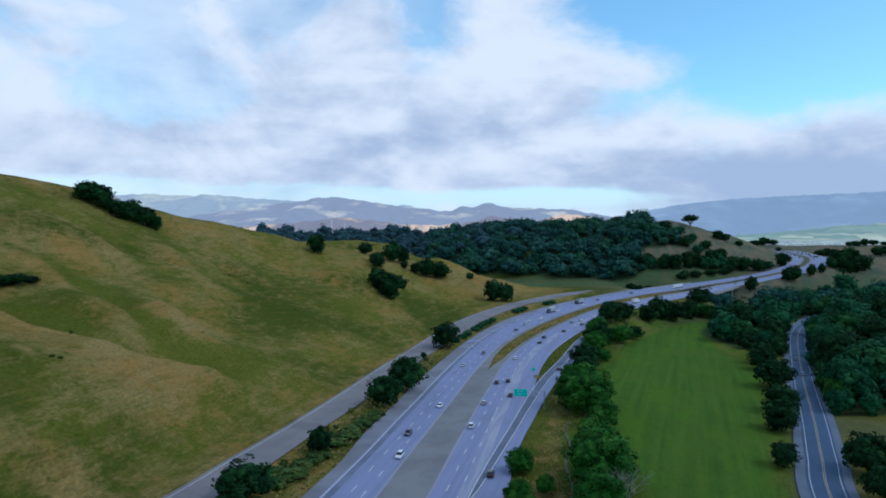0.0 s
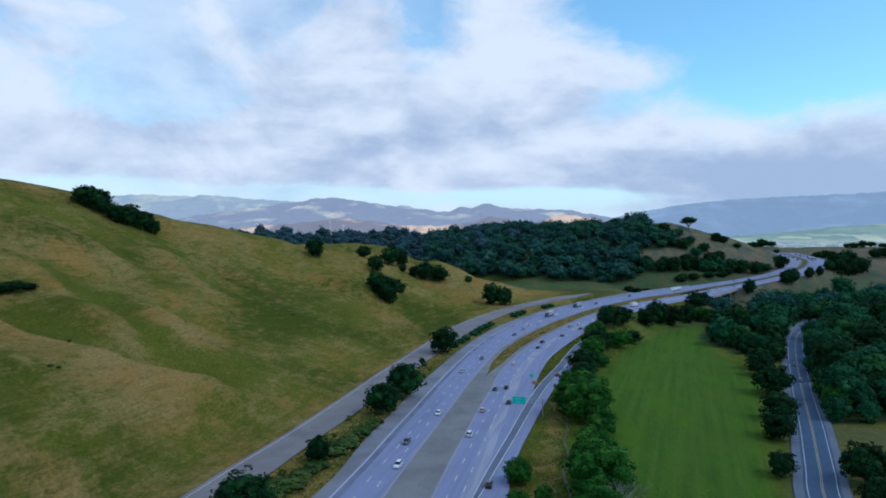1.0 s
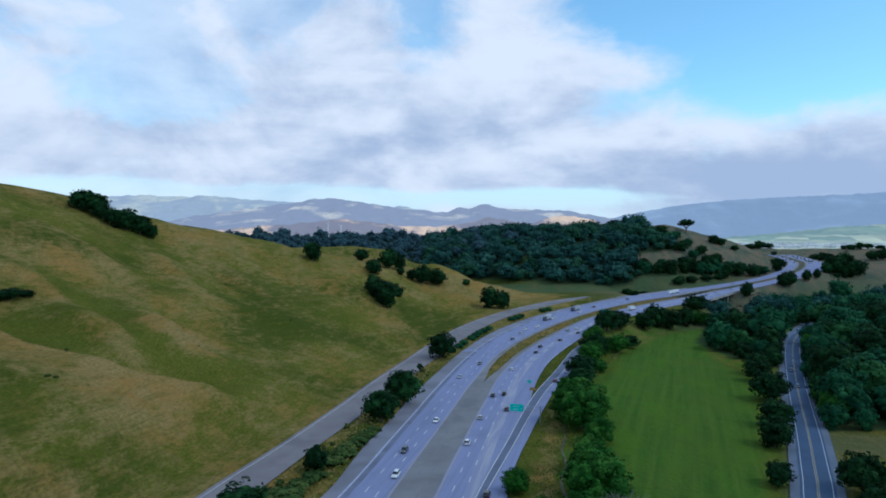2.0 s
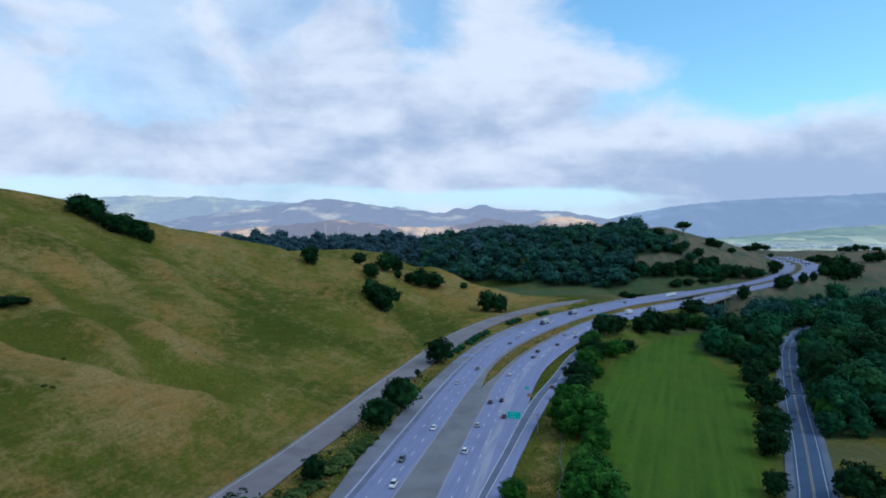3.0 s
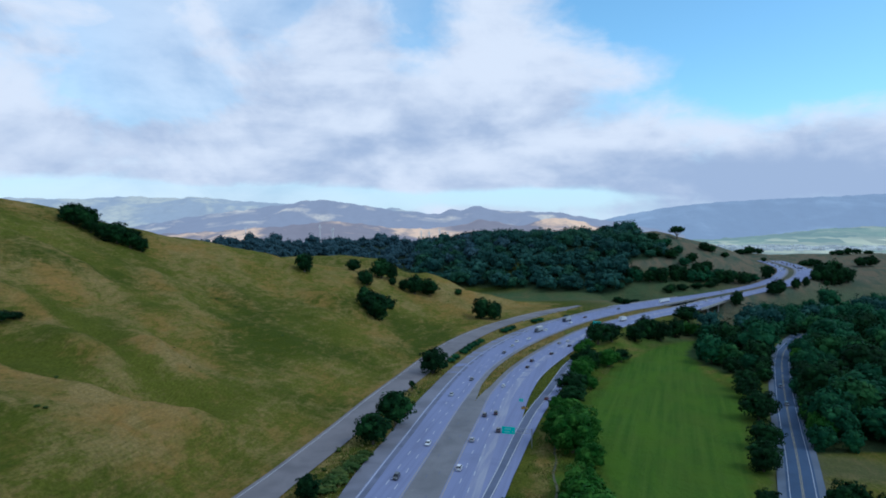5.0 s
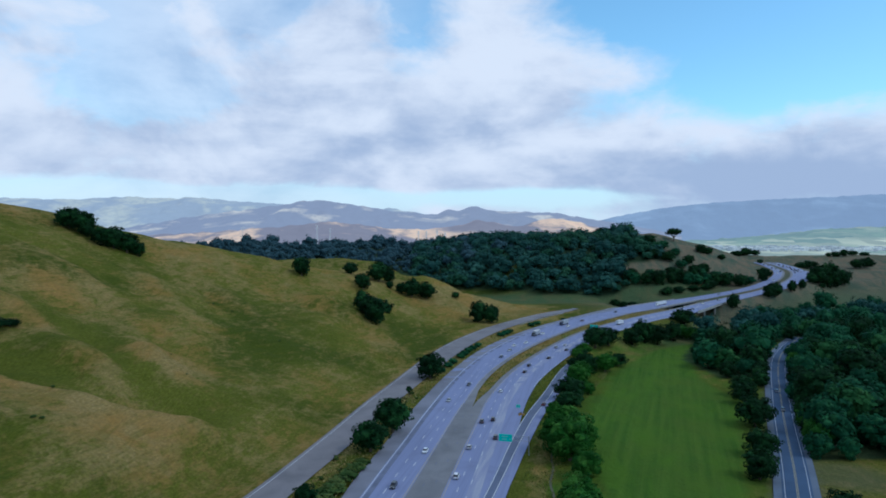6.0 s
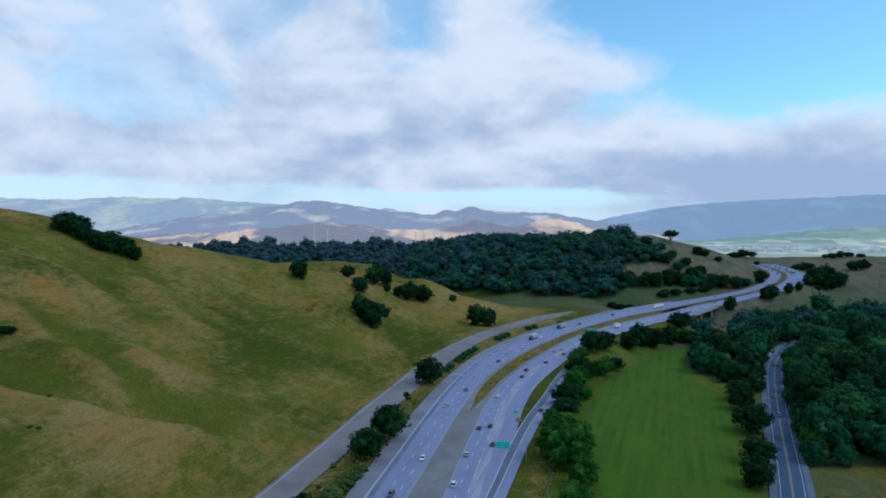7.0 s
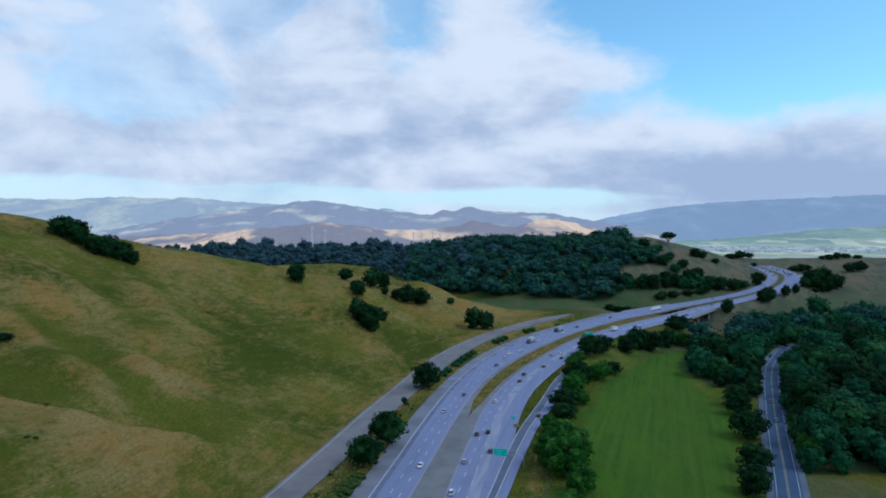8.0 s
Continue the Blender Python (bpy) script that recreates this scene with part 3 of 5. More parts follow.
def stripe(name, line, wide, mat, lift, zfun, parent, dash=None, start=0, end=None):
    """A painted line, whole or in dashes of (length, period)."""
    run = np.concatenate([[0], np.cumsum(np.linalg.norm(np.diff(line, axis=0), axis=1))])
    end = end or run[-1]
    verts, faces = [], []
    pieces = [(start, end)] if not dash else [(a, a + dash[0]) for a in np.arange(start, end - dash[0], dash[1])]
    for a, b in pieces:
        n = max(2, int((b - a) / 4) + 1)
        at = np.linspace(a, b, n)
        mid = np.stack([np.interp(at, run, line[:, i]) for i in (0, 1)], 1)
        l, r = offset(mid, -wide / 2), offset(mid, wide / 2)
        base = len(verts)
        for p, q in zip(l, r):
            verts += [(*p, float(zfun(*p)) + lift), (*q, float(zfun(*q)) + lift)]
        faces += [(base + 2 * i, base + 2 * i + 1, base + 2 * i + 3, base + 2 * i + 2) for i in range(n - 1)]
    ob = mesh_object(name, verts, faces, mat, False)
    ob.parent = parent
    return ob


freeway = tagged(ribbon("road_west", WEST_OUT, WEST_IN, MAT["concrete_road"], 0.0, road_level), "grey concrete freeway carriageway with worn white lane lines", "road", kind="structure")
freeway_east = tagged(ribbon("road_east", EAST_IN, EAST_OUT, MAT["concrete_road"], 0.0, road_level), "grey concrete freeway carriageway with a pale worn outer lane", "road", kind="structure")
CUT = int(np.argmax(WEST_IN[:, 1] > 316))
median = tagged(ribbon("median_pavement", WEST_IN[:CUT], EAST_IN[:CUT], MAT["median_asphalt"], -0.02, road_level), "brown-grey asphalt median strip between the carriageways", "road", kind="structure")
gap = np.linalg.norm(WEST_IN - EAST_IN, axis=1)
step = np.arange(len(WEST_IN)) - CUT
inner_wide = np.maximum(2.9, gap / 2 * (1 - ss(-1, 16, step)))[:, None]
across = (EAST_IN - WEST_IN) / gap[:, None]
ribbon("inner_shoulder", WEST_IN[CUT - 1:], (WEST_IN + across * inner_wide)[CUT - 1:], MAT["median_asphalt"], -0.02, road_level, freeway)
ribbon("inner_shoulder", (EAST_IN - across * inner_wide)[CUT - 1:], EAST_IN[CUT - 1:], MAT["median_asphalt"], -0.02, road_level, freeway_east)
ramp = tagged(ribbon("exit_ramp", RAMP_IN, RAMP_OUT, MAT["ramp_asphalt"], 0.03, road_level), "dark asphalt exit ramp leaving the freeway", "road", kind="structure")
front = tagged(ribbon("frontage_road", FRONT_LEFT, FRONT_RIGHT, MAT["old_asphalt"], -0.1, front_level), "pale worn frontage road at the foot of the hill", "road", kind="structure")
lane_pave = tagged(ribbon("road_lane", offset(LANE_MID, -4.6), offset(LANE_MID, 4.6), MAT["asphalt"], 0.02, lane_level), "two-lane blacktop road with a double yellow line", "road", kind="structure")
shoulder = tagged(ribbon("ramp_shoulder", RAMP_OUT, offset(RAMP_OUT, 1.0) + np.stack([np.interp(RAMP_OUT[:, 1], [60, 170, 190, 215, 350, 412], [8.0, 6.6, 3.4, 2.6, 2.8, 2.2]), 0 * RAMP_OUT[:, 1]], 1), MAT["concrete_road"], -0.02, road_level), "pale concrete shoulder beside the exit ramp", "road", kind="structure")
tagged(ribbon("lane_shoulder_west", offset(LANE_MID, -7.2), offset(LANE_MID, -4.6), MAT["gravel"], -0.03, lane_level), "grey gravel shoulder of the two-lane road", "road", kind="structure")
tagged(ribbon("lane_shoulder_east", offset(LANE_MID, 4.6), offset(LANE_MID, 6.8), MAT["gravel"], -0.03, lane_level), "grey gravel shoulder of the two-lane road", "road", kind="structure")
MAT["dirt"] = paving("dirt", (0.075, 0.075, 0.04), (0.12, 0.11, 0.06))
PATH = curve([(30, 150), (35.2, 172), (36.4, 188), (41, 204), (42.4, 218), (46.2, 232), (47.6, 243), (53, 262)], 40)
tagged(ribbon("dirt_path", offset(PATH, -0.4), offset(PATH, 0.4), MAT["dirt"], 0.1, np.vectorize(height)), "narrow bare dirt path along the verge", "path", kind="structure")

MAT["dark_concrete"] = paving("dark_concrete", (0.128, 0.142, 0.205), (0.175, 0.19, 0.265), 0.12)
WEST_WHITE = curve([(-52.5, 70), (-31.6, 163), (-28.9, 175), (-23.7, 198), (-17.2, 230), (-10.4, 262), (-1.1, 307), (11.8, 362), (28.1, 413), (47.3, 455), (74.8, 500), (105, 540), (140, 578), (186, 625)], 200)
ribbon("dark_strip", offset(WEST_WHITE, 0.5), offset(WEST_WHITE, 2.4), MAT["dark_concrete"], 0.012, road_level, freeway)
ribbon("worn_lane", offset(EAST_IN, 8.0)[:190], offset(EAST_IN, 12.4)[:190], MAT["worn_concrete"], 0.012, road_level, freeway_east)
outer = np.stack([np.interp(WEST_WHITE[:, 1], WEST_OUT[:, 1], WEST_OUT[:, 0]), WEST_WHITE[:, 1]], 1)
ribbon("outer_shoulder", outer + (0.05, 0), offset(WEST_WHITE, -0.5), MAT["shoulder"], 0.014, road_level, freeway)
stripe("edge_line", WEST_WHITE, 0.26, MAT["white_paint"], 0.024, road_level, freeway)
stripe("edge_line", offset(WEST_IN, -0.5), 0.22, MAT["yellow_paint"], 0.024, road_level, freeway)
for d in (-4.1, -7.9):
    stripe("lane_line", offset(WEST_IN, d), 0.26, MAT["white_paint"], 0.03, road_level, freeway, (4.2, 14.6), 6 if d < -5 else 3)
stripe("edge_line", offset(EAST_IN, 0.6), 0.2, MAT["yellow_paint"], 0.024, road_level, freeway_east)
for d in (4.5, 8.2):
    stripe("lane_line", offset(EAST_IN, d), 0.26, MAT["white_paint"], 0.03, road_level, freeway_east, (4.2, 14.6), 9 if d < 5 else 2)
stripe("edge_line", offset(EAST_OUT, -0.5)[70:], 0.24, MAT["white_paint"], 0.03, road_level, freeway_east)
stripe("edge_line", offset(RAMP_IN, 0.25), 0.3, MAT["white_paint"], 0.05, road_level, ramp)
stripe("edge_line", offset(RAMP_OUT, -0.3), 0.3, MAT["white_paint"], 0.05, road_level, ramp)
stripe("edge_line", offset(FRONT_LEFT, 1.6), 0.22, MAT["white_paint"], -0.07, front_level, front)
for d in (-0.22, 0.22):
    stripe("centre_line", offset(LANE_MID, d), 0.16, MAT["yellow_paint"], 0.05, lane_level, lane_pave)
for d in (-3.75, 3.75):
    stripe("edge_line", offset(LANE_MID, d), 0.17, MAT["white_paint"], 0.05, lane_level, lane_pave)
for d in (3.6, 7.4):
    stripe("faded_mark", offset(WEST_IN, d)[:CUT], 0.3, MAT["dark_concrete"], 0.01, road_level, median, (3.0, 21), 10 + d)


# ---------------- trees ----------------
def ico(sub):
    bm = bmesh.new()
    bmesh.ops.create_icosphere(bm, subdivisions=sub, radius=1)
    v = np.array([tuple(p.co) for p in bm.verts])
    f = np.array([[q.index for q in g.verts] for g in bm.faces])
    bm.free()
    return v, f


ICO = ico(2)
ICO_SMALL = ico(1)


def crown_arrays(rng, tall, wide, lobes, cards, size, base=0.32, ball=ICO):
    """A crown of leaf clumps on lobes: corners, triangles and quads."""
    verts, tris, quads, count = [], [], [], 0
    centres = []
    low, high = tall * base, tall
    for i in range(lobes):
        a = 2.4 * i + rng.uniform(-0.5, 0.5)
        up = 1 - 2 * (i + 0.5) / lobes
        r = wide * rng.uniform(0.3, 0.5)
        q = math.sqrt(max(0.0, 1 - up * up)) * rng.uniform(0.7, 1.08)
        rz = min(r, (high - low) * 0.3)
        z = (low + high) / 2 + up * ((high - low) / 2 - rz * 0.85)
        centres.append((math.cos(a) * q * (wide - r), math.sin(a) * q * (wide - r), z, r, rz / r))
    for k, z in ((0.74, 0.34), (0.62, 0.62)):
        centres.append((0, 0, low + (high - low) * z, wide * k, (high - low) * 0.34 / (wide * k)))
    for x, y, z, r, flat_k in centres:
        v, f = ball
        v = v * rng.uniform(0.70, 0.98, (len(v), 1)) * r * (1, 1, flat_k) * (0.66 if cards > 3000 else 0.8) + (x, y, z)
        verts.append(v)
        tris.append(f + count)
        count += len(v)
    # boughs of leaves on the lobes, and leaf sprays on the boughs
    c = np.repeat(np.array(centres), 8, axis=0)
    n = rng.normal(size=(len(c), 3)) + (0, 0, 0.3)
    n /= np.linalg.norm(n, axis=1)[:, None]
    squash = np.stack([np.ones(len(c)), np.ones(len(c)), c[:, 4]], 1)
    bough = c[:, :3] + n * (c[:, 3] * rng.uniform(0.68, 0.98, len(c)))[:, None] * squash
    reach = c[:, 3] * rng.uniform(0.22, 0.46, len(c))
    pick = rng.choice(len(c), cards, p=reach ** 2 / (reach ** 2).sum())
    n = rng.normal(size=(cards, 3)) + n[pick] * 0.6 + (0, 0, 0.2)
    n /= np.linalg.norm(n, axis=1)[:, None]
    at = bough[pick] + n * (reach[pick] * rng.uniform(0.7, 1.08, cards))[:, None] * (1, 1, 0.85)
    out = (at - (0, 0, low + (high - low) * 0.35)) / (wide, wide, (high - low) * 0.6)
    face = 0.6 * n + 0.9 * out + rng.normal(size=(cards, 3)) * 0.42
    face /= np.linalg.norm(face, axis=1)[:, None]
    u = np.cross(face, rng.normal(size=(cards, 3)))
    u /= np.linalg.norm(u, axis=1)[:, None]
    w2 = np.cross(face, u)
    k = (size * rng.uniform(0.6, 1.35, cards))[:, None]
    quad = np.stack([at - u * k - w2 * k * 0.3, at + u * k * 0.2 - w2 * k * 0.8, at + u * k + w2 * k * 0.3, at - u * k * 0.2 + w2 * k * 0.8], 1)
    verts.append(quad.reshape(-1, 3))
    quads.append(count + np.arange(cards * 4).reshape(-1, 4))
    return np.concatenate(verts), np.concatenate(tris), np.concatenate(quads)


def limb(bm, a, b, r0, r1, sides=6):
    a, b = Vector(a), Vector(b)
    q = (b - a).to_track_quat("Z", "Y")
    rings = []
    for p, r in ((a, r0), (a.lerp(b, 0.5), (r0 + r1) / 2), (b, r1)):
        rings.append([bm.verts.new(p + q @ Vector((math.cos(i * 2 * math.pi / sides) * r, math.sin(i * 2 * math.pi / sides) * r, 0))) for i in range(sides)])
    for r, t in zip(rings, rings[1:]):
        for i in range(sides):
            bm.faces.new((r[i], r[(i + 1) % sides], t[(i + 1) % sides], t[i]))
    bm.faces.new(rings[-1])


def part(name, bm, mat, parent, label=""):
    me = bpy.data.meshes.new(name)
    bm.to_mesh(me)
    bm.free()
    me.materials.append(mat)
    ob = new(name, me)
    ob.parent = parent
    if label:
        ob["label"] = label
    return ob


def make_tree(name, seed, leaf, label, tall=10.0, wide=6.0, lobes=12, cards=2500, size=0.36, base=0.06, category="tree"):
    rng = np.random.RandomState(seed)
    tree = tagged(new(name), label, category)
    bm = bmesh.new()
    fork = Vector((rng.uniform(-0.4, 0.4), rng.uniform(-0.4, 0.4), tall * 0.25))
    limb(bm, (0, 0, -0.6), fork, tall * 0.042, tall * 0.03, 8)
    for i in range(5):
        a = i * 1.26 + rng.uniform(-0.3, 0.3)
        limb(bm, fork, (math.cos(a) * wide * 0.5, math.sin(a) * wide * 0.5, tall * rng.uniform(0.5, 0.72)), tall * 0.024, tall * 0.008)
    part("trunk", bm, MAT["bark"], tree, "rough brown bark")
    v, t, q = crown_arrays(rng, tall, wide, lobes, cards, size, base)
    crown = mesh_object("crown", v, [*map(tuple, t.tolist()), *map(tuple, q.tolist())], MAT[leaf], False)
    crown.parent = tree
    return tree


OAK = "dark green evergreen oak with a dense rounded crown"
FRESH = "bright green leafy tree with a broad uneven crown"
kinds = {
    "oak": [make_tree("oak_tree", i, "oak_leaf", OAK, lobes=13 + i % 3, cards=3700, size=0.30) for i in range(4)],
    "slim": [make_tree("roadside_tree", 70, "oak_leaf", "small slim roadside tree with a bare trunk", 10, 3.4, 6, 1200, 0.32, 0.42)],
    "wood_oak": [make_tree("oak_tree", 60 + i, "oak_leaf", OAK, 10, 6, 10 + i, 1500, 0.42, 0.0) for i in range(4)],
    "wood_mid": [make_tree("oak_tree", 80 + i, "mid_leaf", "mid-green tree with a broad rounded crown", 10, 6, 11 + i, 1500, 0.42, 0.0) for i in range(3)],
    "wood_olive": [make_tree("oak_tree", 90 + i, "olive_leaf", "olive-green tree with a broad ragged crown", 10, 6, 13 + i, 1700, 0.4, 0.0) for i in range(2)],
    "lone": [make_tree("oak_tree", 95, "oak_leaf", "lone oak with a bare leaning trunk and a flat crown", 10, 6, 7, 1500, 0.4, 0.5)],
    "fresh": [make_tree("broadleaf_tree", 20 + i, "fresh_leaf", FRESH, 10, 6, 18, 7000, 0.23, 0.02) for i in range(3)],
    "shrub": [make_tree("shrub", 40 + i, "scrub_leaf", "low grey-green shrub on the dry verge", 2.6, 2.2, 5, 600, 0.24, 0.05, "shrub") for i in range(3)],
}
used = set()
chance = random.Random(7)


def plant(kind, x, y, tall, wide, label="", group="", squat=False, loose=1.0):
    """One tree of a kind at a place, by its height and crown radius; loose: how freely its size varies."""
    proto = kinds[kind][chance.randrange(len(kinds[kind]))]
    unit_h, unit_w = (2.6, 2.2) if kind == "shrub" else (10.0, 6.0)
    if kind != "shrub" and not squat:
        tall = max(tall * 1.1, 1.8 * wide)
    sx, sy, sz = (1 + loose * (chance.uniform(a, b) - 1) for a, b in ((1.05, 1.3), (1.05, 1.3), (0.92, 1.1)))
    m = Matrix.Translation((x, y, height(x, y))) @ Matrix.Rotation(chance.uniform(0, 6.28), 4, "Z") @ Matrix.Diagonal((sx * wide / unit_w, sy * wide / unit_w, sz * tall / unit_h, 1))
    if proto in used:
        ob = copy_thing(proto, m @ Matrix.Diagonal([1 / k for k in proto.scale]).to_4x4())
    else:
        used.add(proto)
        proto.matrix_basis = m
        ob = proto
    return tagged(ob, label, group=group)


# along the freeway and frontage road: x, y, height, crown radius
plant("oak", -51, 162, 10.4, 9.2, "broad low oak on the dry strip beside the freeway", "oaks beside the freeway", squat=True, loose=0.1)
for x, y, tall, wide in ((-39, 199, 6.5, 4.4), (-15.5, 277, 11.5, 8.4), (1, 377, 11, 8.2)):
    plant("oak", x, y, tall, wide, "dark green oak on the dry strip beside the freeway", "oaks beside the freeway")
plant("oak", -23, 252, 12.5, 8.4, "mid-green round tree beside the freeway", squat=True, loose=0.3)
plant("slim", -10.5, 338, 6.0, 3.2, "small slim roadside tree with a bare trunk", squat=True)
for y, wide in ((392, 2.6), (404, 3.4), (413, 3.0), (428, 3.2), (436, 3.4), (444, 3.4), (452, 3.2), (460, 3.0), (496, 3.4), (503, 3.6), (509, 3.2), (538, 3.4), (546, 3.6), (582, 3.0)):
    x = 0.5 * (np.interp(y, FRONT_RIGHT[:, 1], FRONT_RIGHT[:, 0]) + np.interp(y, WEST_OUT[:, 1], WEST_OUT[:, 0]))
    plant("wood_mid", float(x), y, 3.3, wide, "low green bush between the frontage road and freeway", "bushes beside the frontage road", squat=True)
# on the grazed hill
for x, y, tall, wide in ((-249, 440, 6.5, 5.5), (-243, 437, 9.8, 8.5), (-236, 438, 10.2, 8.5), (-230, 435, 7.5, 5.5), (-219, 431, 7.5, 6.5), (-213, 436, 11, 8.5), (-207, 442, 11.2, 8), (-202, 447, 8, 5.5)):
    plant("oak", x, y, tall, wide, "dark green oak in a clump on the grassy ridge", "oaks on the ridge")
for x, y, tall, wide in ((-180, 261, 4.6, 5.2), (-178, 266, 4.8, 5.0), (-178, 274, 3.8, 4.0)):
    plant("oak", x, y, tall, wide, "low dark oak in a hillside hollow", "oaks in the hollow", squat=True)
for x, y, tall, wide in ((-105, 530, 16, 8.4), (-72, 594, 11.5, 8.9), (-47, 600, 19, 11), (-38, 606, 15, 7), (-56, 549, 13, 7), (-60, 560, 10, 6), (-40, 477, 19, 13), (-48, 484, 15, 9), (-53, 505, 13, 6.5), (-15, 577, 17, 10.2), (-2, 586, 15.6, 9.6), (-25, 584, 10, 6), (26, 615, 6.5, 4.2), (44, 548, 18, 10.7), (54, 544, 16, 7.4), (-36, 589, 7.5, 4.4)):
    plant("wood_oak", x, y, tall, wide, "dark oak in a fold of the grassy hill", "oaks in the gully", squat=True, loose=0.3)
# between freeway and field
for x, y, tall, wide in ((99, 419, 7, 4.5), (105, 428, 8, 5), (91, 398, 6, 4), (70, 312, 9, 6.5), (74, 330, 11, 7.4), (84, 356, 12, 7.4), (90, 372, 11, 6.4), (97, 385, 13, 7), (111, 396, 13, 7.4), (118, 447, 15, 9.6), (130, 455, 12, 7), (124, 412, 9, 5.6), (152, 470, 14, 7.6), (166, 486, 16, 9), (178, 490, 15, 9), (196, 507, 14, 8), (210, 520, 11, 7), (224, 551, 16, 11), (216, 516, 10, 7)):
    plant("fresh" if int(x) % 3 == 0 else "oak", x, y, tall, wide, "dark green tree in the row between freeway and field", "trees beside the field", squat=True)
for x, y, tall, wide in ((54, 240, 14, 8.5), (51, 250, 13, 7), (59, 250, 13, 7.5), (58, 264, 11, 7), (42, 166, 15, 8.5), (44, 178, 13, 7), (47, 198, 9, 5.5), (37, 150, 9, 6), (56, 222, 9, 5.5)):
    plant("fresh", x, y, tall * 0.95, wide * 1.1, "bright green broadleaf tree at the edge of the field", "green trees beside the field")
for x, y, tall, wide in ((22, 181, 5.2, 4.0), (19, 158, 4, 4), (27, 166, 3.5, 3), (86, 340, 5, 4), (59, 296, 5, 4)):
    plant("fresh", x, y, tall, wide, "small green bush on the freeway verge", "bushes on the verge")
# along the two-lane road
for x, y, tall, wide in ((147, 281, 9, 7.4), (129.5, 242, 8, 6.0), (117, 220, 8, 5.4), (100.5, 186, 7, 3.9), (160, 318, 7, 6), (168, 334, 8, 6)):
    plant("oak", x, y, tall * 0.9, wide * 1.08, "dark tree on the verge of the two-lane road", "trees beside the two-lane road")
for x, y, tall, wide in ((121, 180, 9, 7), (113, 160, 8, 6), (128, 172, 9, 6)):
    plant("oak", x, y, tall, wide, "dark tree beside the two-lane road", "trees beside the two-lane road")


def bare_tree(x, y, tall, wide):
    """A leafless thicket-like tree of many pale branching limbs."""
    rng = random.Random(5)
    tree = tagged(new("bare_tree"), "pale leafless tree with fine grey branches", "tree")
    tree.matrix_basis = Matrix.Translation((x, y, height(x, y) - 0.3))
    MAT["pale_bark"] = material("pale_bark", lambda n, p: n.mix(n.noise(p, 1.2, 4, 0.6), (0.16, 0.19, 0.13), (0.30, 0.33, 0.25)), 0.9)
    bm = bmesh.new()

    def grow(a, way, length, thick, depth):
        b = a + way * length
        limb(bm, a, b, thick, thick * 0.6, 4)
        if depth:
            for _ in range(3 if depth > 1 else 4):
                turn = Vector((rng.gauss(0, 0.42), rng.gauss(0, 0.42), rng.gauss(0.12, 0.2)))
                grow(a.lerp(b, rng.uniform(0.55, 1.0)), (way + turn).normalized(), length * rng.uniform(0.55, 0.8), thick * 0.55, depth - 1)

    for k in range(7):
        a = k * 0.9 + rng.uniform(-0.3, 0.3)
        lean = rng.uniform(0.25, 0.75) * wide / tall
        grow(Vector((math.cos(a) * 0.5, math.sin(a) * 0.5, 0)), Vector((math.cos(a) * lean, math.sin(a) * lean, 1)).normalized(), tall * 0.42, 0.2, 3)
    part("branches", bm, MAT["pale_bark"], tree)
    return tree


bare_tree(44.5, 157, 12, 8)


def lane_x(y):
    return float(np.interp(y, LANE_MID[:, 1], LANE_MID[:, 0]))


def scatter(seed, count, gap, box, keep):
    """Random places in a box that keep() accepts, at least gap apart."""
    r, out, cells = random.Random(seed), [], {}
    for _ in range(count):
        x, y = r.uniform(box[0], box[2]), r.uniform(box[1], box[3])
        i, j = int(x // gap), int(y // gap)
        if any((x - a) ** 2 + (y - b) ** 2 < gap * gap for di in (-1, 0, 1) for dj in (-1, 0, 1) for a, b in cells.get((i + di, j + dj), ())):
            continue
        if keep(x, y):
            out.append((x, y))
            cells.setdefault((i, j), []).append((x, y))
    return out


def past_freeway(x, y):
    """Metres to the right of the freeway's outer edge, roughly."""
    i = int(np.argmin((EAST_OUT[:, 0] - x) ** 2 + (EAST_OUT[:, 1] - y) ** 2))
    a, b = EAST_OUT[max(i - 1, 0)], EAST_OUT[min(i + 1, len(EAST_OUT) - 1)]
    t = (b - a) / np.linalg.norm(b - a)
    return float((x - EAST_OUT[i][0]) * t[1] - (y - EAST_OUT[i][1]) * t[0])


def in_wood(x, y):
    if not (x > -0.1 * y + 60 and y < 650 and x < 0.74 * y + 40):
        return False
    # open bank below the bridge
    if y > 512 and 0.40 < x / y < 0.485:
        return False
    lane = lane_x(y) if y < 490 else lane_x(490) + (y - 490) * 0.6
    if abs(x - lane) < (12.0 if x > lane else 13.5) and y < 480:
        return False
    if y < 239 and x > lane:
        return False
    if x > lane:
        return past_freeway(x, y) > 26
    # the wood between the field's far end and the lane
    return y > 372 and x > float(np.interp(y, [372, 400, 440, 480, 520, 620], [178, 172, 178, 200, 222, 262])) and past_freeway(x, y) > 26


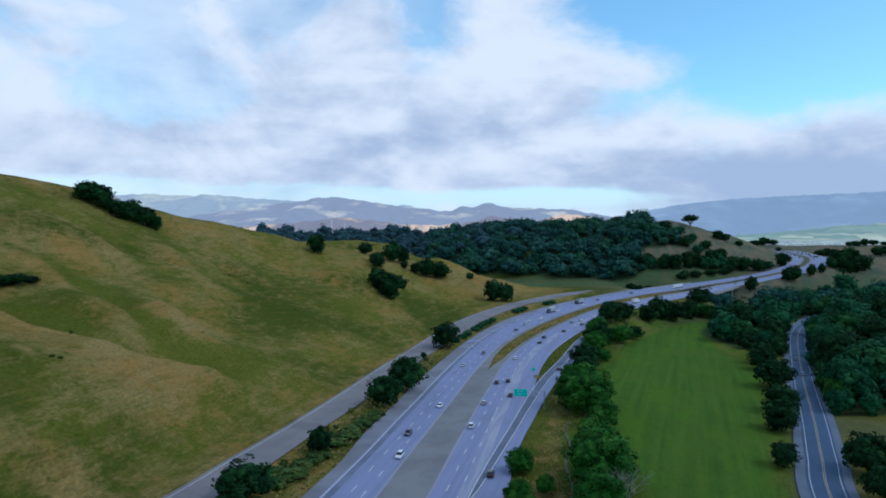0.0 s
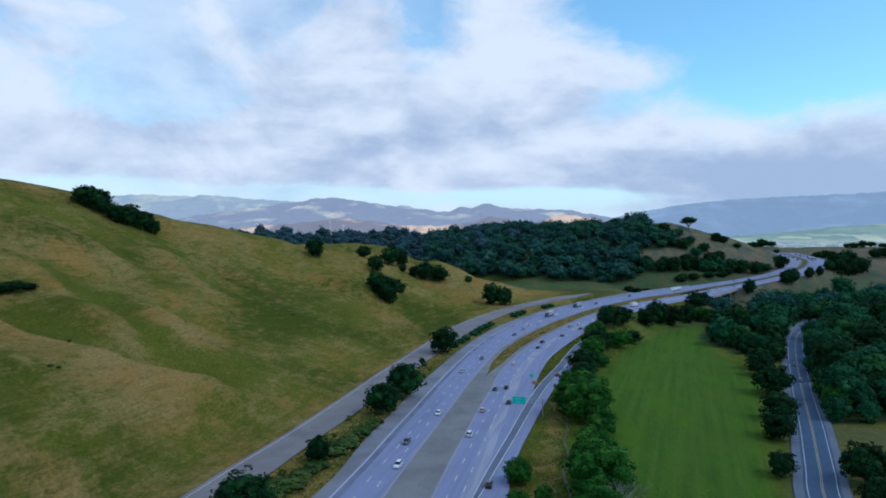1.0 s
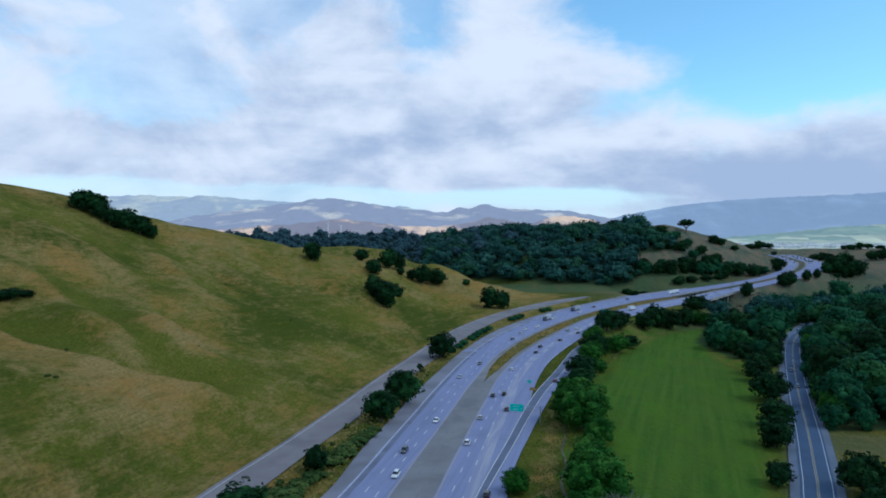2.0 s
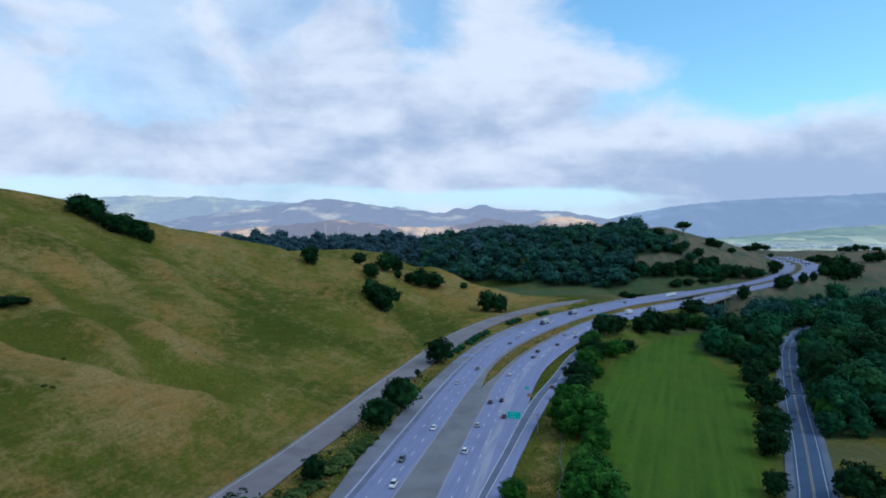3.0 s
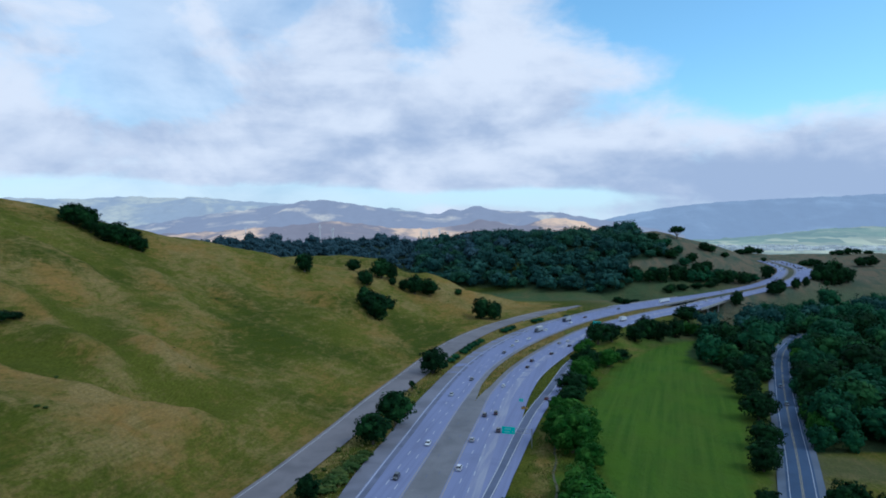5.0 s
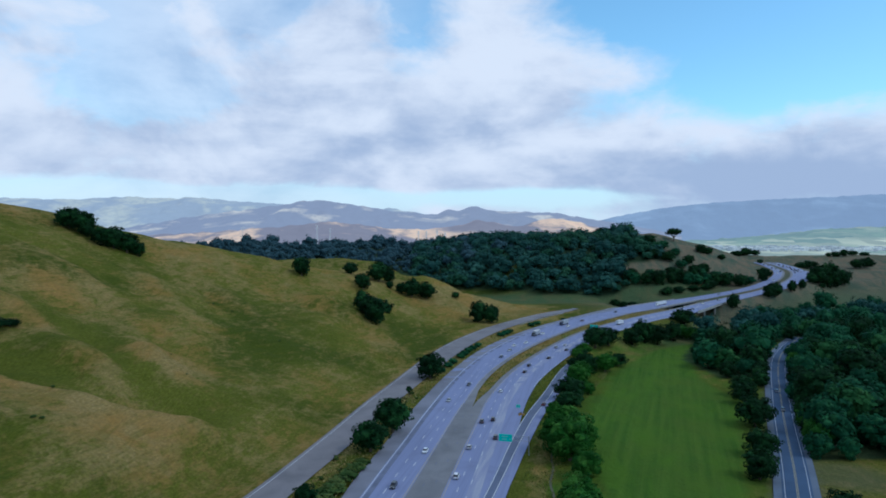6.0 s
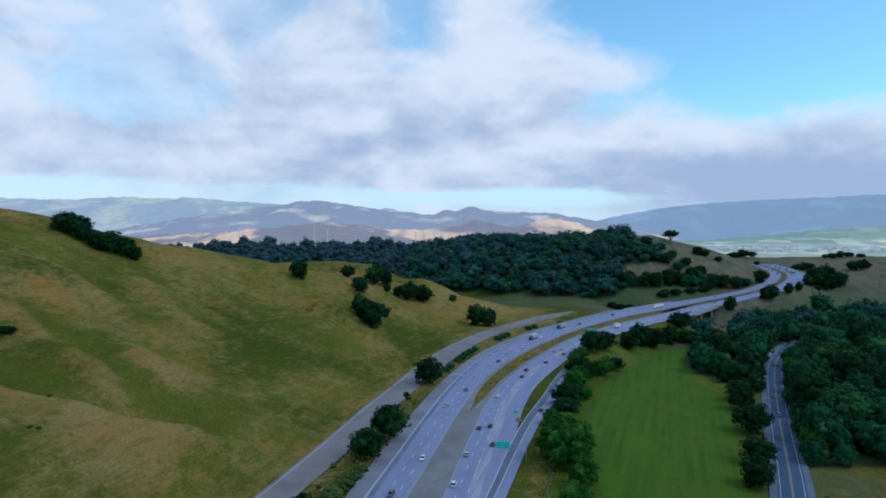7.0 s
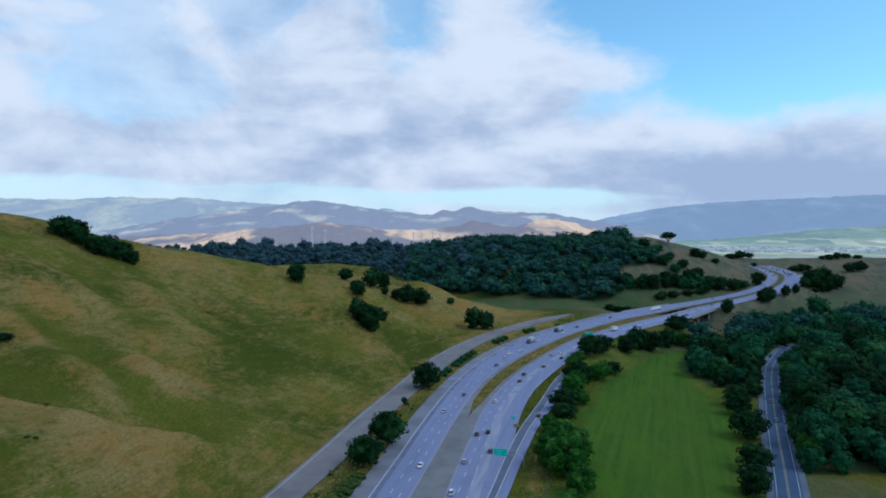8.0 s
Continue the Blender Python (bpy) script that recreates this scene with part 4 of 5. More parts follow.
spots = scatter(11, 12000, 11.4, (100, 150, 540, 650), in_wood)
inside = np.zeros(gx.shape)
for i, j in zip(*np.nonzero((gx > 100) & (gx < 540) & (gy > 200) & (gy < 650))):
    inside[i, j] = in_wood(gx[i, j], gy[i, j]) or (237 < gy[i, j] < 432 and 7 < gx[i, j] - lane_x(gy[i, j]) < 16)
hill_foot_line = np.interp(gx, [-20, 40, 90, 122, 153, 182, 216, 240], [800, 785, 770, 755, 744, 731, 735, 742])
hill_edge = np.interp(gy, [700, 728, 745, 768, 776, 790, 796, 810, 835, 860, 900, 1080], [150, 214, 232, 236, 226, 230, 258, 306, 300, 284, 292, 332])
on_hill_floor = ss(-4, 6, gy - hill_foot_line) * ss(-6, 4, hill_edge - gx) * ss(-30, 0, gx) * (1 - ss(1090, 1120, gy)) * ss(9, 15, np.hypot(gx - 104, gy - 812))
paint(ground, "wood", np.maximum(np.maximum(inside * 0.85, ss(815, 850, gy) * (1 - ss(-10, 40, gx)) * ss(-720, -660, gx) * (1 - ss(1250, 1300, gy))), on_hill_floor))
front_spots = [p for p in spots if p[1] < 420][:250]
for x, y in front_spots:
    k = chance.uniform(0.58, 1.12) + chance.uniform(0.3, 0.6) * (chance.random() < 0.2)
    sunny = 285 < y and 18 < x - lane_x(y) < 100
    plant(chance.choice(("wood_oak", "wood_mid", "wood_mid", "wood_olive", "wood_olive") if sunny else ("wood_oak", "wood_oak", "wood_mid", "wood_mid", "wood_mid", "wood_olive")), x, y, 11 * k, 7.8 * k, "green tree in the dense valley wood", "trees of the valley wood")


for y in range(241, 430, 9):
    x = lane_x(y) + 9.8 + chance.uniform(-0.8, 1.6)
    plant(chance.choice(("wood_oak", "wood_mid", "wood_oak", "wood_mid", "fresh")), x, y + chance.uniform(-2, 2), 8 * chance.uniform(0.8, 1.2), 4.6 * chance.uniform(0.8, 1.15), "green tree at the edge of the two-lane road", "trees of the valley wood")
    if y > 340:
        plant("wood_oak", lane_x(y) - 10.5 - chance.uniform(0, 2), y, 7.5 * chance.uniform(0.8, 1.2), 4.4, "green tree at the edge of the two-lane road", "trees of the valley wood")


def wood_object(name, places, leaf, seed, tall, wide, lobes, cards, size, label, ball=ICO_SMALL):
    """Many far trees as one mesh."""
    rng = np.random.RandomState(seed)
    forms = [crown_arrays(rng, 1.0 * tall, wide, lobes, cards, size, 0.05, ball) for _ in range(5)]
    vs, ts, qs, count = [], [], [], 0
    zs = land(np.array([p[0] for p in places]), np.array([p[1] for p in places]))
    for (x, y), z in zip(places, zs):
        v, t, q = forms[rng.randint(5)]
        a, k = rng.uniform(0, 6.28), rng.uniform(0.45, 1.0) + (0.3 + 0.45 * rng.rand()) * (rng.rand() < 0.24)
        c, s = math.cos(a) * k, math.sin(a) * k
        vs.append(np.stack([v[:, 0] * c - v[:, 1] * s + x, v[:, 0] * s + v[:, 1] * c + y, v[:, 2] * k * rng.uniform(0.85, 1.1) + z], 1))
        ts.append(t + count)
        qs.append(q + count)
        count += len(v)
    v, t, q = np.concatenate(vs), np.concatenate(ts), np.concatenate(qs)
    return tagged(mesh_object(name, v, [*map(tuple, t.tolist()), *map(tuple, q.tolist())], MAT[leaf], False), label, "trees", kind="stuff")


rest = [p for p in spots if p not in front_spots]
far_rest, near_rest = [p for p in rest if p[1] > 500], [p for p in rest if p[1] <= 500]
wood_object("valley_wood", near_rest[1::2], "mid_leaf", 3, 16, 9.8, 9, 620, 0.5, "green trees of the wood along the creek")
wood_object("valley_wood", [p for i, p in enumerate(near_rest) if i % 2 == 0 and i % 7], "oak_leaf", 4, 16, 9.8, 9, 620, 0.5, "dark oaks of the wood along the creek")
wood_object("valley_wood", [p for i, p in enumerate(near_rest) if i % 2 == 0 and i % 7 == 0], "olive_leaf", 5, 17, 10.5, 10, 620, 0.5, "olive-green trees of the wood along the creek")
wood_object("valley_wood", far_rest[::2], "mid_leaf", 13, 16, 9.8, 9, 500, 0.55, "green trees at the far end of the creek wood")
wood_object("valley_wood", far_rest[1::2], "hazed_dark_oak_leaf", 14, 17, 10.5, 9, 500, 0.55, "dark trees at the far end of the creek wood")


def on_round_hill(x, y):
    edge = float(np.interp(y, [700, 728, 745, 768, 776, 790, 796, 810, 835, 860, 900, 1080], [150, 214, 232, 236, 226, 230, 258, 306, 300, 284, 292, 332])) + 6 * math.sin(y * 0.13)
    foot = float(np.interp(x, [-20, 40, 90, 122, 153, 182, 216, 240], [800, 785, 770, 755, 744, 731, 735, 742])) + 4 * math.sin(x * 0.12)
    return foot < y < 1090 and x < edge and math.hypot(x - 104, y - 812) > 13


hill_spots = scatter(21, 12000, 10.4, (-20, 665, 470, 1090), on_round_hill)
wood_object("hill_wood", hill_spots[0::3], "hazed_oak_leaf", 6, 15, 12.5, 8, 380, 0.8, "dense dark green oak wood on the round hill")
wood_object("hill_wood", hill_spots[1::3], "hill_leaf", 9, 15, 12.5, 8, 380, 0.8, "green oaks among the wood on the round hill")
wood_object("hill_wood", hill_spots[2::3], "hazed_dark_oak_leaf", 8, 16, 13.5, 9, 400, 0.8, "darker oaks among the wood on the round hill")


def on_back_ridge(x, y):
    return 820 < y < 1210 and x < 140 and (y > 1000 or math.sin(x * 0.021 + 1) + math.sin(y * 0.03 + x * 0.011) > -0.5)


wood_object("ridge_wood", scatter(23, 9000, 14.0, (-640, 860, 140, 1200), on_back_ridge), "hazed_ridge_leaf", 7, 15, 11, 7, 110, 0.9, "trees covering the ridge behind the hill, tinted blue for haze")
# scattered oaks on the open flank of the round hill and round the far bend
plant("lone", 346, 893, 18, 12.5, "lone oak with a bare trunk on the hill's skyline", "oaks on the flank", squat=True, loose=0.2)
for x, y, tall, wide in ((301, 863, 13.8, 12), (324, 1060, 17, 13), (294, 1085, 18, 14), (368, 855, 12, 9), (380, 858, 10, 8), (331, 805, 11.4, 9), (306, 805, 12.8, 10), (292, 813, 11.5, 10), (398, 856, 7.6, 6), (342, 785, 13.9, 9), (345, 757, 15, 9), (357, 756, 16, 9), (373, 753, 14.6, 9.5), (412, 774, 16.4, 9.6), (513, 975, 6.9, 5), (323, 768, 16.3, 8.9), (299, 752, 16.6, 9.5), (288, 748, 13, 8), (271, 745, 18, 10), (258, 746, 15, 9), (294, 765, 10.8, 8.8), (311, 759, 12, 8), (334, 748, 9.2, 9), (247, 768, 9.5, 7), (274, 722, 10, 6.5)):
    plant("wood_oak", x, y, tall, wide, "dark oak on the dry flank of the hill", "oaks on the flank", squat=True, loose=0.3)
for x, y, tall, wide in ((312, 842, 11, 9), (322, 826, 10, 8), (300, 838, 12, 10), (316, 790, 10, 8), (334, 776, 11, 8), (352, 772, 12, 9), (366, 768, 12, 9), (384, 768, 10, 8), (308, 748, 14, 9), (280, 760, 9, 7), (320, 752, 13, 9), (336, 760, 12, 8), (390, 762, 9, 7), (266, 758, 12, 8), (246, 750, 13, 8), (240, 760, 12, 8)):
    plant("wood_mid", x, y, tall, wide, "green oak among the trees on the hill's flank", "oaks on the flank", squat=True, loose=0.3)
for x, y, tall, wide in ((212, 716, 8, 7), (220, 712, 7.5, 6), (229, 710, 8, 7), (238, 708, 7, 6), (272, 722, 8, 8), (289, 727, 7.5, 8), (308, 733, 7.5, 8), (326, 740, 7.5, 7)):
    plant("wood_oak", x, y, tall, wide, "dark scrub oak at the foot of the hill beside the freeway", "scrub beside the freeway", squat=True, loose=0.3)
for x, y, tall, wide in ((266, 664, 10, 9), (311, 643, 14.8, 7.7), (368, 679, 14, 8), (378, 684, 16.5, 9), (406, 702, 13.7, 5.8), (425, 715, 11.4, 4.6), (464, 739, 6.6, 3.9), (466, 750, 22, 13), (482, 756, 30, 14), (497, 766, 24, 13), (514, 779, 20, 12), (455, 744, 12, 8), (552, 934, 9, 8), (566, 938, 11.6, 9), (576, 940, 8, 7), (622, 912, 14, 11), (640, 916, 16, 11), (712, 1098, 10, 9), (728, 1102, 11.7, 9), (691, 1086, 7.7, 6.7), (745, 1104, 9, 10), (770, 1108, 8, 10), (556, 1136, 10, 12), (572, 1137, 14, 12), (588, 1138, 9, 12)):
    plant("wood_oak", x, y, tall, wide, "dark green oak near the freeway's far bend", "oaks round the far bend", squat=True, loose=0.3)

for x, y, tall, wide in ((-34.5, 205, 2.6, 4.2), (-32, 211, 3.2, 4.6), (-30.5, 217, 3.4, 4.8), (-28.5, 224, 3.2, 4.6), (-33, 215, 2.2, 3.2), (-26.5, 231, 2.8, 4.0), (-31, 223, 2.0, 3.0), (-24.5, 238, 2.2, 3.0), (-41, 184, 2.6, 4.4), (-43.5, 177, 3.0, 4.8), (-38.5, 190, 2.6, 4.0), (-45.5, 172, 2.4, 4.0), (-40.5, 179, 2.0, 3.4), (-36.5, 194, 2.0, 3.0)):
    plant("shrub", x, y, tall, wide, "grey-green shrub in the hedge between the roads", "hedge between the roads")

for x, y, wide in ((-120, 195, 0.9), (-118, 196, 0.9), (-127, 217, 0.9), (-137, 221, 0.7), (-139, 414, 0.9), (-142, 413, 0.9), (-126, 411, 0.8), (-122, 303, 0.7), (-87, 372, 0.9), (-106, 280, 0.6)):
    plant("shrub", x, y, wide * 0.9, wide, "low grey-green brush on the grazed slope", "brush on the hill")

# low scrub and tall dry grass on the verges


def on_verge(x, y):
    f = np.min(np.hypot(*(FRONT_RIGHT - (x, y)).T))
    g = np.min(np.hypot(*(WEST_OUT - (x, y)).T))
    return f > 1.2 and g > 1.2 and (x - np.interp(y, FRONT_RIGHT[:, 1], FRONT_RIGHT[:, 0])) > 0 and (np.interp(y, WEST_OUT[:, 1], WEST_OUT[:, 0]) - x) > 0


for x, y in scatter(41, 900, 4.2, (-60, 155, 0, 350), on_verge)[:26]:
    wide = chance.uniform(0.7, 1.5)
    plant("shrub", x, y, wide * chance.uniform(0.9, 1.3), wide, group="shrubs on the verge")


def tuft_object(name, places, seed, size, mat, label):
    rng = np.random.RandomState(seed)
    n = len(places)
    p = np.array(places)
    z = land(p[:, 0], p[:, 1])
    vs = []
    for b in range(3):
        a = rng.uniform(0, np.pi, n)
        k = size * rng.uniform(0.5, 1.4, n)
        dx, dy = np.cos(a) * k, np.sin(a) * k
        lean = rng.uniform(-0.4, 0.4, (n, 2)) * k[:, None]
        vs.append(np.stack([np.stack([p[:, 0] - dx, p[:, 1] - dy, z - 0.1], 1), np.stack([p[:, 0] + dx, p[:, 1] + dy, z - 0.1], 1), np.stack([p[:, 0] + dx * 0.6 + lean[:, 0], p[:, 1] + dy * 0.6 + lean[:, 1], z + k * 1.1], 1), np.stack([p[:, 0] - dx * 0.7 + lean[:, 0], p[:, 1] - dy * 0.7 + lean[:, 1], z + k * 0.8], 1)], 1).reshape(-1, 3))
    v = np.concatenate(vs)
    return tagged(mesh_object(name, v, np.arange(len(v)).reshape(-1, 4), mat, False), label, "grass", kind="stuff")


MAT["straw"] = material("straw", lambda n, p: n.mix(n.add("ShaderNodeNewGeometry").outputs["Random Per Island"], (0.24, 0.195, 0.062), (0.38, 0.30, 0.105)), 0.9)
MAT["weed"] = material("weed", lambda n, p: n.mix(n.add("ShaderNodeNewGeometry").outputs["Random Per Island"], (0.08, 0.13, 0.02), (0.17, 0.20, 0.04)), 0.9)


def by_ramp(x, y):
    edge = float(np.interp(y, RAMP_OUT[:, 1], RAMP_OUT[:, 0])) + 6.6
    return edge < x < float(np.interp(y, [100, 170, 251, 312, 400], [38, 50, 57, 74, 116])) and math.sin(x * 0.4 + y * 0.11) + math.sin(y * 0.23) > -0.3


def in_gore(x, y):
    return 322 < y < 432 and np.interp(y, EAST_OUT[:, 1], EAST_OUT[:, 0]) + 0.8 < x < np.interp(y, RAMP_IN[:, 1], RAMP_IN[:, 0]) - 0.8


def in_median(x, y):
    i = int(np.argmin((FREEWAY_MID[:, 0] - x) ** 2 + (FREEWAY_MID[:, 1] - y) ** 2))
    j = int(np.argmin((WEST_IN[:, 0] - x) ** 2 + (WEST_IN[:, 1] - y) ** 2))
    half = np.linalg.norm(WEST_IN[j] - EAST_IN[j]) / 2 - float(inner_wide[j, 0]) - 0.2
    return y > 322 and math.hypot(*(FREEWAY_MID[i] - (x, y))) < half


tuft_object("dry_grass", scatter(31, 16000, 1.1, (15, 315, 260, 640), in_median) + scatter(32, 16000, 1.0, (-60, 150, 60, 520), on_verge), 5, 0.38, MAT["straw"], "tall dry straw-coloured grass on verge and median")
tuft_object("verge_grass", scatter(36, 30000, 0.75, (16, 150, 120, 400), by_ramp), 8, 0.26, MAT["weed"], "rough green grass between ramp and trees")
tuft_object("verge_grass", [p for p in scatter(42, 24000, 0.8, (16, 150, 120, 400), by_ramp) if math.sin(p[0] * 0.5 - p[1] * 0.2) > 0.2], 9, 0.28, MAT["straw"], "patches of dry yellow grass between ramp and trees")
tuft_object("weeds", scatter(33, 9000, 1.6, (15, 315, 200, 560), in_median) + scatter(34, 9000, 1.3, (-60, 150, 60, 520), on_verge) + scatter(40, 6000, 1.1, (40, 320, 112, 432), in_gore), 6, 0.36, MAT["weed"], "green weeds among the dry grass")


# ---------------- bridges over the creek ----------------
MAT["steel"] = material("steel", lambda n, p: n.mix(n.noise(p, 3, 4, 0.6), (0.36, 0.37, 0.38), (0.5, 0.51, 0.52)), 0.45, metallic=0.7)


def box(bm, size, m):
    bmesh.ops.create_cube(bm, size=1, matrix=m @ Matrix.Diagonal((*size, 1)))


def heading(line, i):
    a, b = line[max(i - 2, 0)], line[min(i + 2, len(line) - 1)]
    return math.atan2(b[1] - a[1], b[0] - a[0])


def bridge(left, right, label):
    """Deck girder, parapets, piers for one carriageway, where it crosses the creek."""
    (cx, cy), _ = CREEK
    mid = (left + right) / 2
    i = int(np.argmin((mid[:, 0] - cx) ** 2 + (mid[:, 1] - cy) ** 2))
    lo, hi = i - 9, i + 9
    thing = tagged(new("bridge"), label, "bridge", kind="structure")
    for name, edge, out in (("parapet", left, -0.2), ("parapet", right, 0.2)):
        bm = bmesh.new()
        line = offset(edge, out)[lo:hi]
        rows = []
        for px, py in line:
            z = float(road_level(px, py))
            rows.append([bm.verts.new((px, py, z + h)) for h in (-1.5, 0.85)] + [bm.verts.new((px + 0.25, py - 0.25, z + h)) for h in (0.85, -1.5)])
        for a, b in zip(rows, rows[1:]):
            for k in range(4):
                bm.faces.new((a[k], a[(k + 1) % 4], b[(k + 1) % 4], b[k]))
        part(name, bm, MAT["concrete"], thing)
    bm = bmesh.new()
    rows = []
    for (ax, ay), (bx, by) in zip(left[lo:hi], right[lo:hi]):
        za, zb = float(road_level(ax, ay)) - 0.15, float(road_level(bx, by)) - 0.15
        rows.append([bm.verts.new(v) for v in ((ax, ay, za), (bx, by, zb), (bx, by, zb - 1.3), (ax, ay, za - 1.3))])
    for a, b in zip(rows, rows[1:]):
        for k in range(4):
            bm.faces.new((a[k], b[k], b[(k + 1) % 4], a[(k + 1) % 4]))
    part("deck", bm, MAT["concrete"], thing)
    for j in (i - 3, i + 3):
        h = heading(mid, j)
        for k in (0.12, 0.5, 0.88):
            px, py = left[j] * (1 - k) + right[j] * k
            bm = bmesh.new()
            top = float(road_level(px, py)) - 1.4
            foot = height(px, py) - 1
            bmesh.ops.create_cone(bm, cap_ends=True, segments=12, radius1=0.75, radius2=0.75, depth=top - foot, matrix=Matrix.Translation((px, py, (top + foot) / 2)))
            part("pier", bm, MAT["concrete"], thing)
    return thing


bridge(WEST_OUT, WEST_IN, "concrete bridge of the oncoming carriageway over the creek")
bridge(EAST_IN, EAST_OUT, "concrete bridge of the receding carriageway over the creek")


# ---------------- rails ----------------
def guard_rail(line, step, label):
    rail = tagged(new("guard_rail"), label, "guard rail")
    bm = bmesh.new()
    rows = []
    for x, y in line:
        z = height(x, y)
        rows.append([bm.verts.new(v) for v in ((x, y, z + 0.45), (x + 0.08, y - 0.08, z + 0.6), (x, y, z + 0.8), (x - 0.06, y + 0.06, z + 0.6))])
    for a, b in zip(rows, rows[1:]):
        for k in range(4):
            bm.faces.new((a[k], a[(k + 1) % 4], b[(k + 1) % 4], b[k]))
    part("beam", bm, MAT["steel"], rail)
    first = None
    for x, y in line[::step]:
        if first is None:
            bm = bmesh.new()
            box(bm, (0.18, 0.18, 1.0), Matrix.Translation((0, 0, 0.3)))
            ob = part("post", bm, MAT["bark"], rail)
            first = ob.data
        else:
            ob = new("post", first)
            ob.parent = rail
        ob.location = (x, y, height(x, y))
    return rail


guard_rail(offset(FRONT_RIGHT, 2.0)[128:150], 1, "weathered steel guard rail where the frontage road ends")
guard_rail(offset(WEST_OUT, -0.8)[126:150], 1, "steel guard rail on the approach to the bridge")
guard_rail(offset(EAST_OUT, 0.9)[108:132], 1, "steel guard rail on the approach to the bridge")

# ---------------- signs ----------------
MAT["sign_green"] = material("sign_green", lambda n, p: n.mix(n.noise(p, 0.8, 4, 0.6), (0.0, 0.60, 0.49), (0.0, 0.68, 0.55)), 0.4)
MAT["sign_text"] = material("sign_text", (0.22, 0.62, 0.54), 0.5)
MAT["sign_white"] = material("sign_white", (0.8, 0.82, 0.8), 0.5)
MAT["orange"] = material("orange", lambda n, p: n.mix(n.noise(p, 3, 3), (0.40, 0.22, 0.05), (0.50, 0.30, 0.08)), 0.6)
MAT["black"] = material("black", (0.02, 0.02, 0.022), 0.6)


def panel(parent, wide, tall, centre, bars, mat="sign_green"):
    """A sign panel that faces -y of its thing, with a white border and bars for the writing."""
    cx, cy, cz = centre
    bm = bmesh.new()
    box(bm, (wide, 0.08, tall), Matrix.Translation((cx, cy, cz)))
    bmesh.ops.bevel(bm, geom=bm.edges[:], offset=0.02, segments=1)
    board = part("panel", bm, MAT[mat], parent, "green reflective panel")
    bm = bmesh.new()
    for dz in (-1, 1):
        box(bm, (wide - 0.15, 0.01, 0.07), Matrix.Translation((cx, cy - 0.05, cz + dz * (tall / 2 - 0.12))))
    for dx in (-1, 1):
        box(bm, (0.07, 0.01, tall - 0.24), Matrix.Translation((cx + dx * (wide / 2 - 0.11), cy - 0.05, cz)))
    part("border", bm, MAT["sign_text"], board)
    for bx, bz, bw, bh in bars:
        bm = bmesh.new()
        box(bm, (bw, 0.012, bh), Matrix.Translation((cx + bx * wide, cy - 0.05, cz + bz * tall)))
        part("text_bar", bm, MAT["sign_text"], board)
    return board


def tube(bm, a, b, r, sides=10):
    limb(bm, a, b, r, r, sides)


exit_sign = tagged(new("overhead_sign"), "green overhead exit sign on a steel cantilever pole", "road sign")
exit_sign.matrix_basis = pose(39.4, 246.5, 0, 0, 0, -15)
panel(exit_sign, 5.3, 2.9, (-9.2, -0.3, 5.9), ((-0.05, 0.18, 2.6, 0.42), (-0.08, -0.2, 2.1, 0.38), (0.33, -0.15, 0.5, 0.5)))
bm = bmesh.new()
tube(bm, (0, 0, -0.5), (0, 0, 7.2), 0.2, 12)
part("pole", bm, MAT["steel"], exit_sign)
for z in (5.1, 6.8):
    bm = bmesh.new()
    tube(bm, (0, 0, z), (-11.4, 0, z), 0.08)
    part("arm", bm, MAT["steel"], exit_sign)
for k in range(6):
    bm = bmesh.new()
    tube(bm, (-1.9 * k, 0, 5.1), (-1.9 * k - 0.95, 0, 6.8), 0.06, 6)
    part("brace", bm, MAT["steel"], exit_sign)

road_sign = tagged(new("guide_sign"), "large green guide sign on two posts beside the freeway", "road sign")
road_sign.matrix_basis = pose(131, 500, float(freeway_z(500)) - 0.5, 0, 0, -25)
panel(road_sign, 6.4, 3.4, (0, -0.2, 5.2), ((-0.05, 0.22, 3.6, 0.45), (-0.05, -0.02, 3.0, 0.45), (-0.1, -0.26, 2.6, 0.4)))
for dx in (-2.0, 2.0):
    bm = bmesh.new()
    tube(bm, (dx, 0, -0.5), (dx, 0, 6.8), 0.14)
    part("post", bm, MAT["steel"], road_sign)

gore_sign = tagged(new("gore_sign"), "small green exit sign in the gore", "road sign")
gore_sign.matrix_basis = pose(43.6, 306, float(freeway_z(306)), 0, 0, -18)
panel(gore_sign, 2.0, 1.5, (0, -0.1, 2.9), ((0, 0.15, 1.2, 0.3), (0, -0.2, 0.7, 0.28)))
for dx in (-0.6, 0.6):
    bm = bmesh.new()
    tube(bm, (dx, 0, -0.3), (dx, 0, 3.4), 0.06, 6)
    part("post", bm, MAT["steel"], gore_sign)

for k in range(3):
    barrel = tagged(new("crash_barrel"), "orange and black sand barrel in front of the gore", "barrel", "barrels in the gore")
    barrel.matrix_basis = pose(43.4 + 0.95 * k, 300.5 + 0.9 * (k % 2), float(freeway_z(302)))
    bm = bmesh.new()
    bmesh.ops.create_cone(bm, cap_ends=True, segments=14, radius1=0.5, radius2=0.44, depth=1.05, matrix=Matrix.Translation((0, 0, 0.52)))
    part("drum", bm, MAT["orange"], barrel)
    bm = bmesh.new()
    bmesh.ops.create_cone(bm, cap_ends=True, segments=14, radius1=0.5, radius2=0.42, depth=0.12, matrix=Matrix.Translation((0, 0, 1.1)))
    part("lid", bm, MAT["black"], barrel, "black lid")

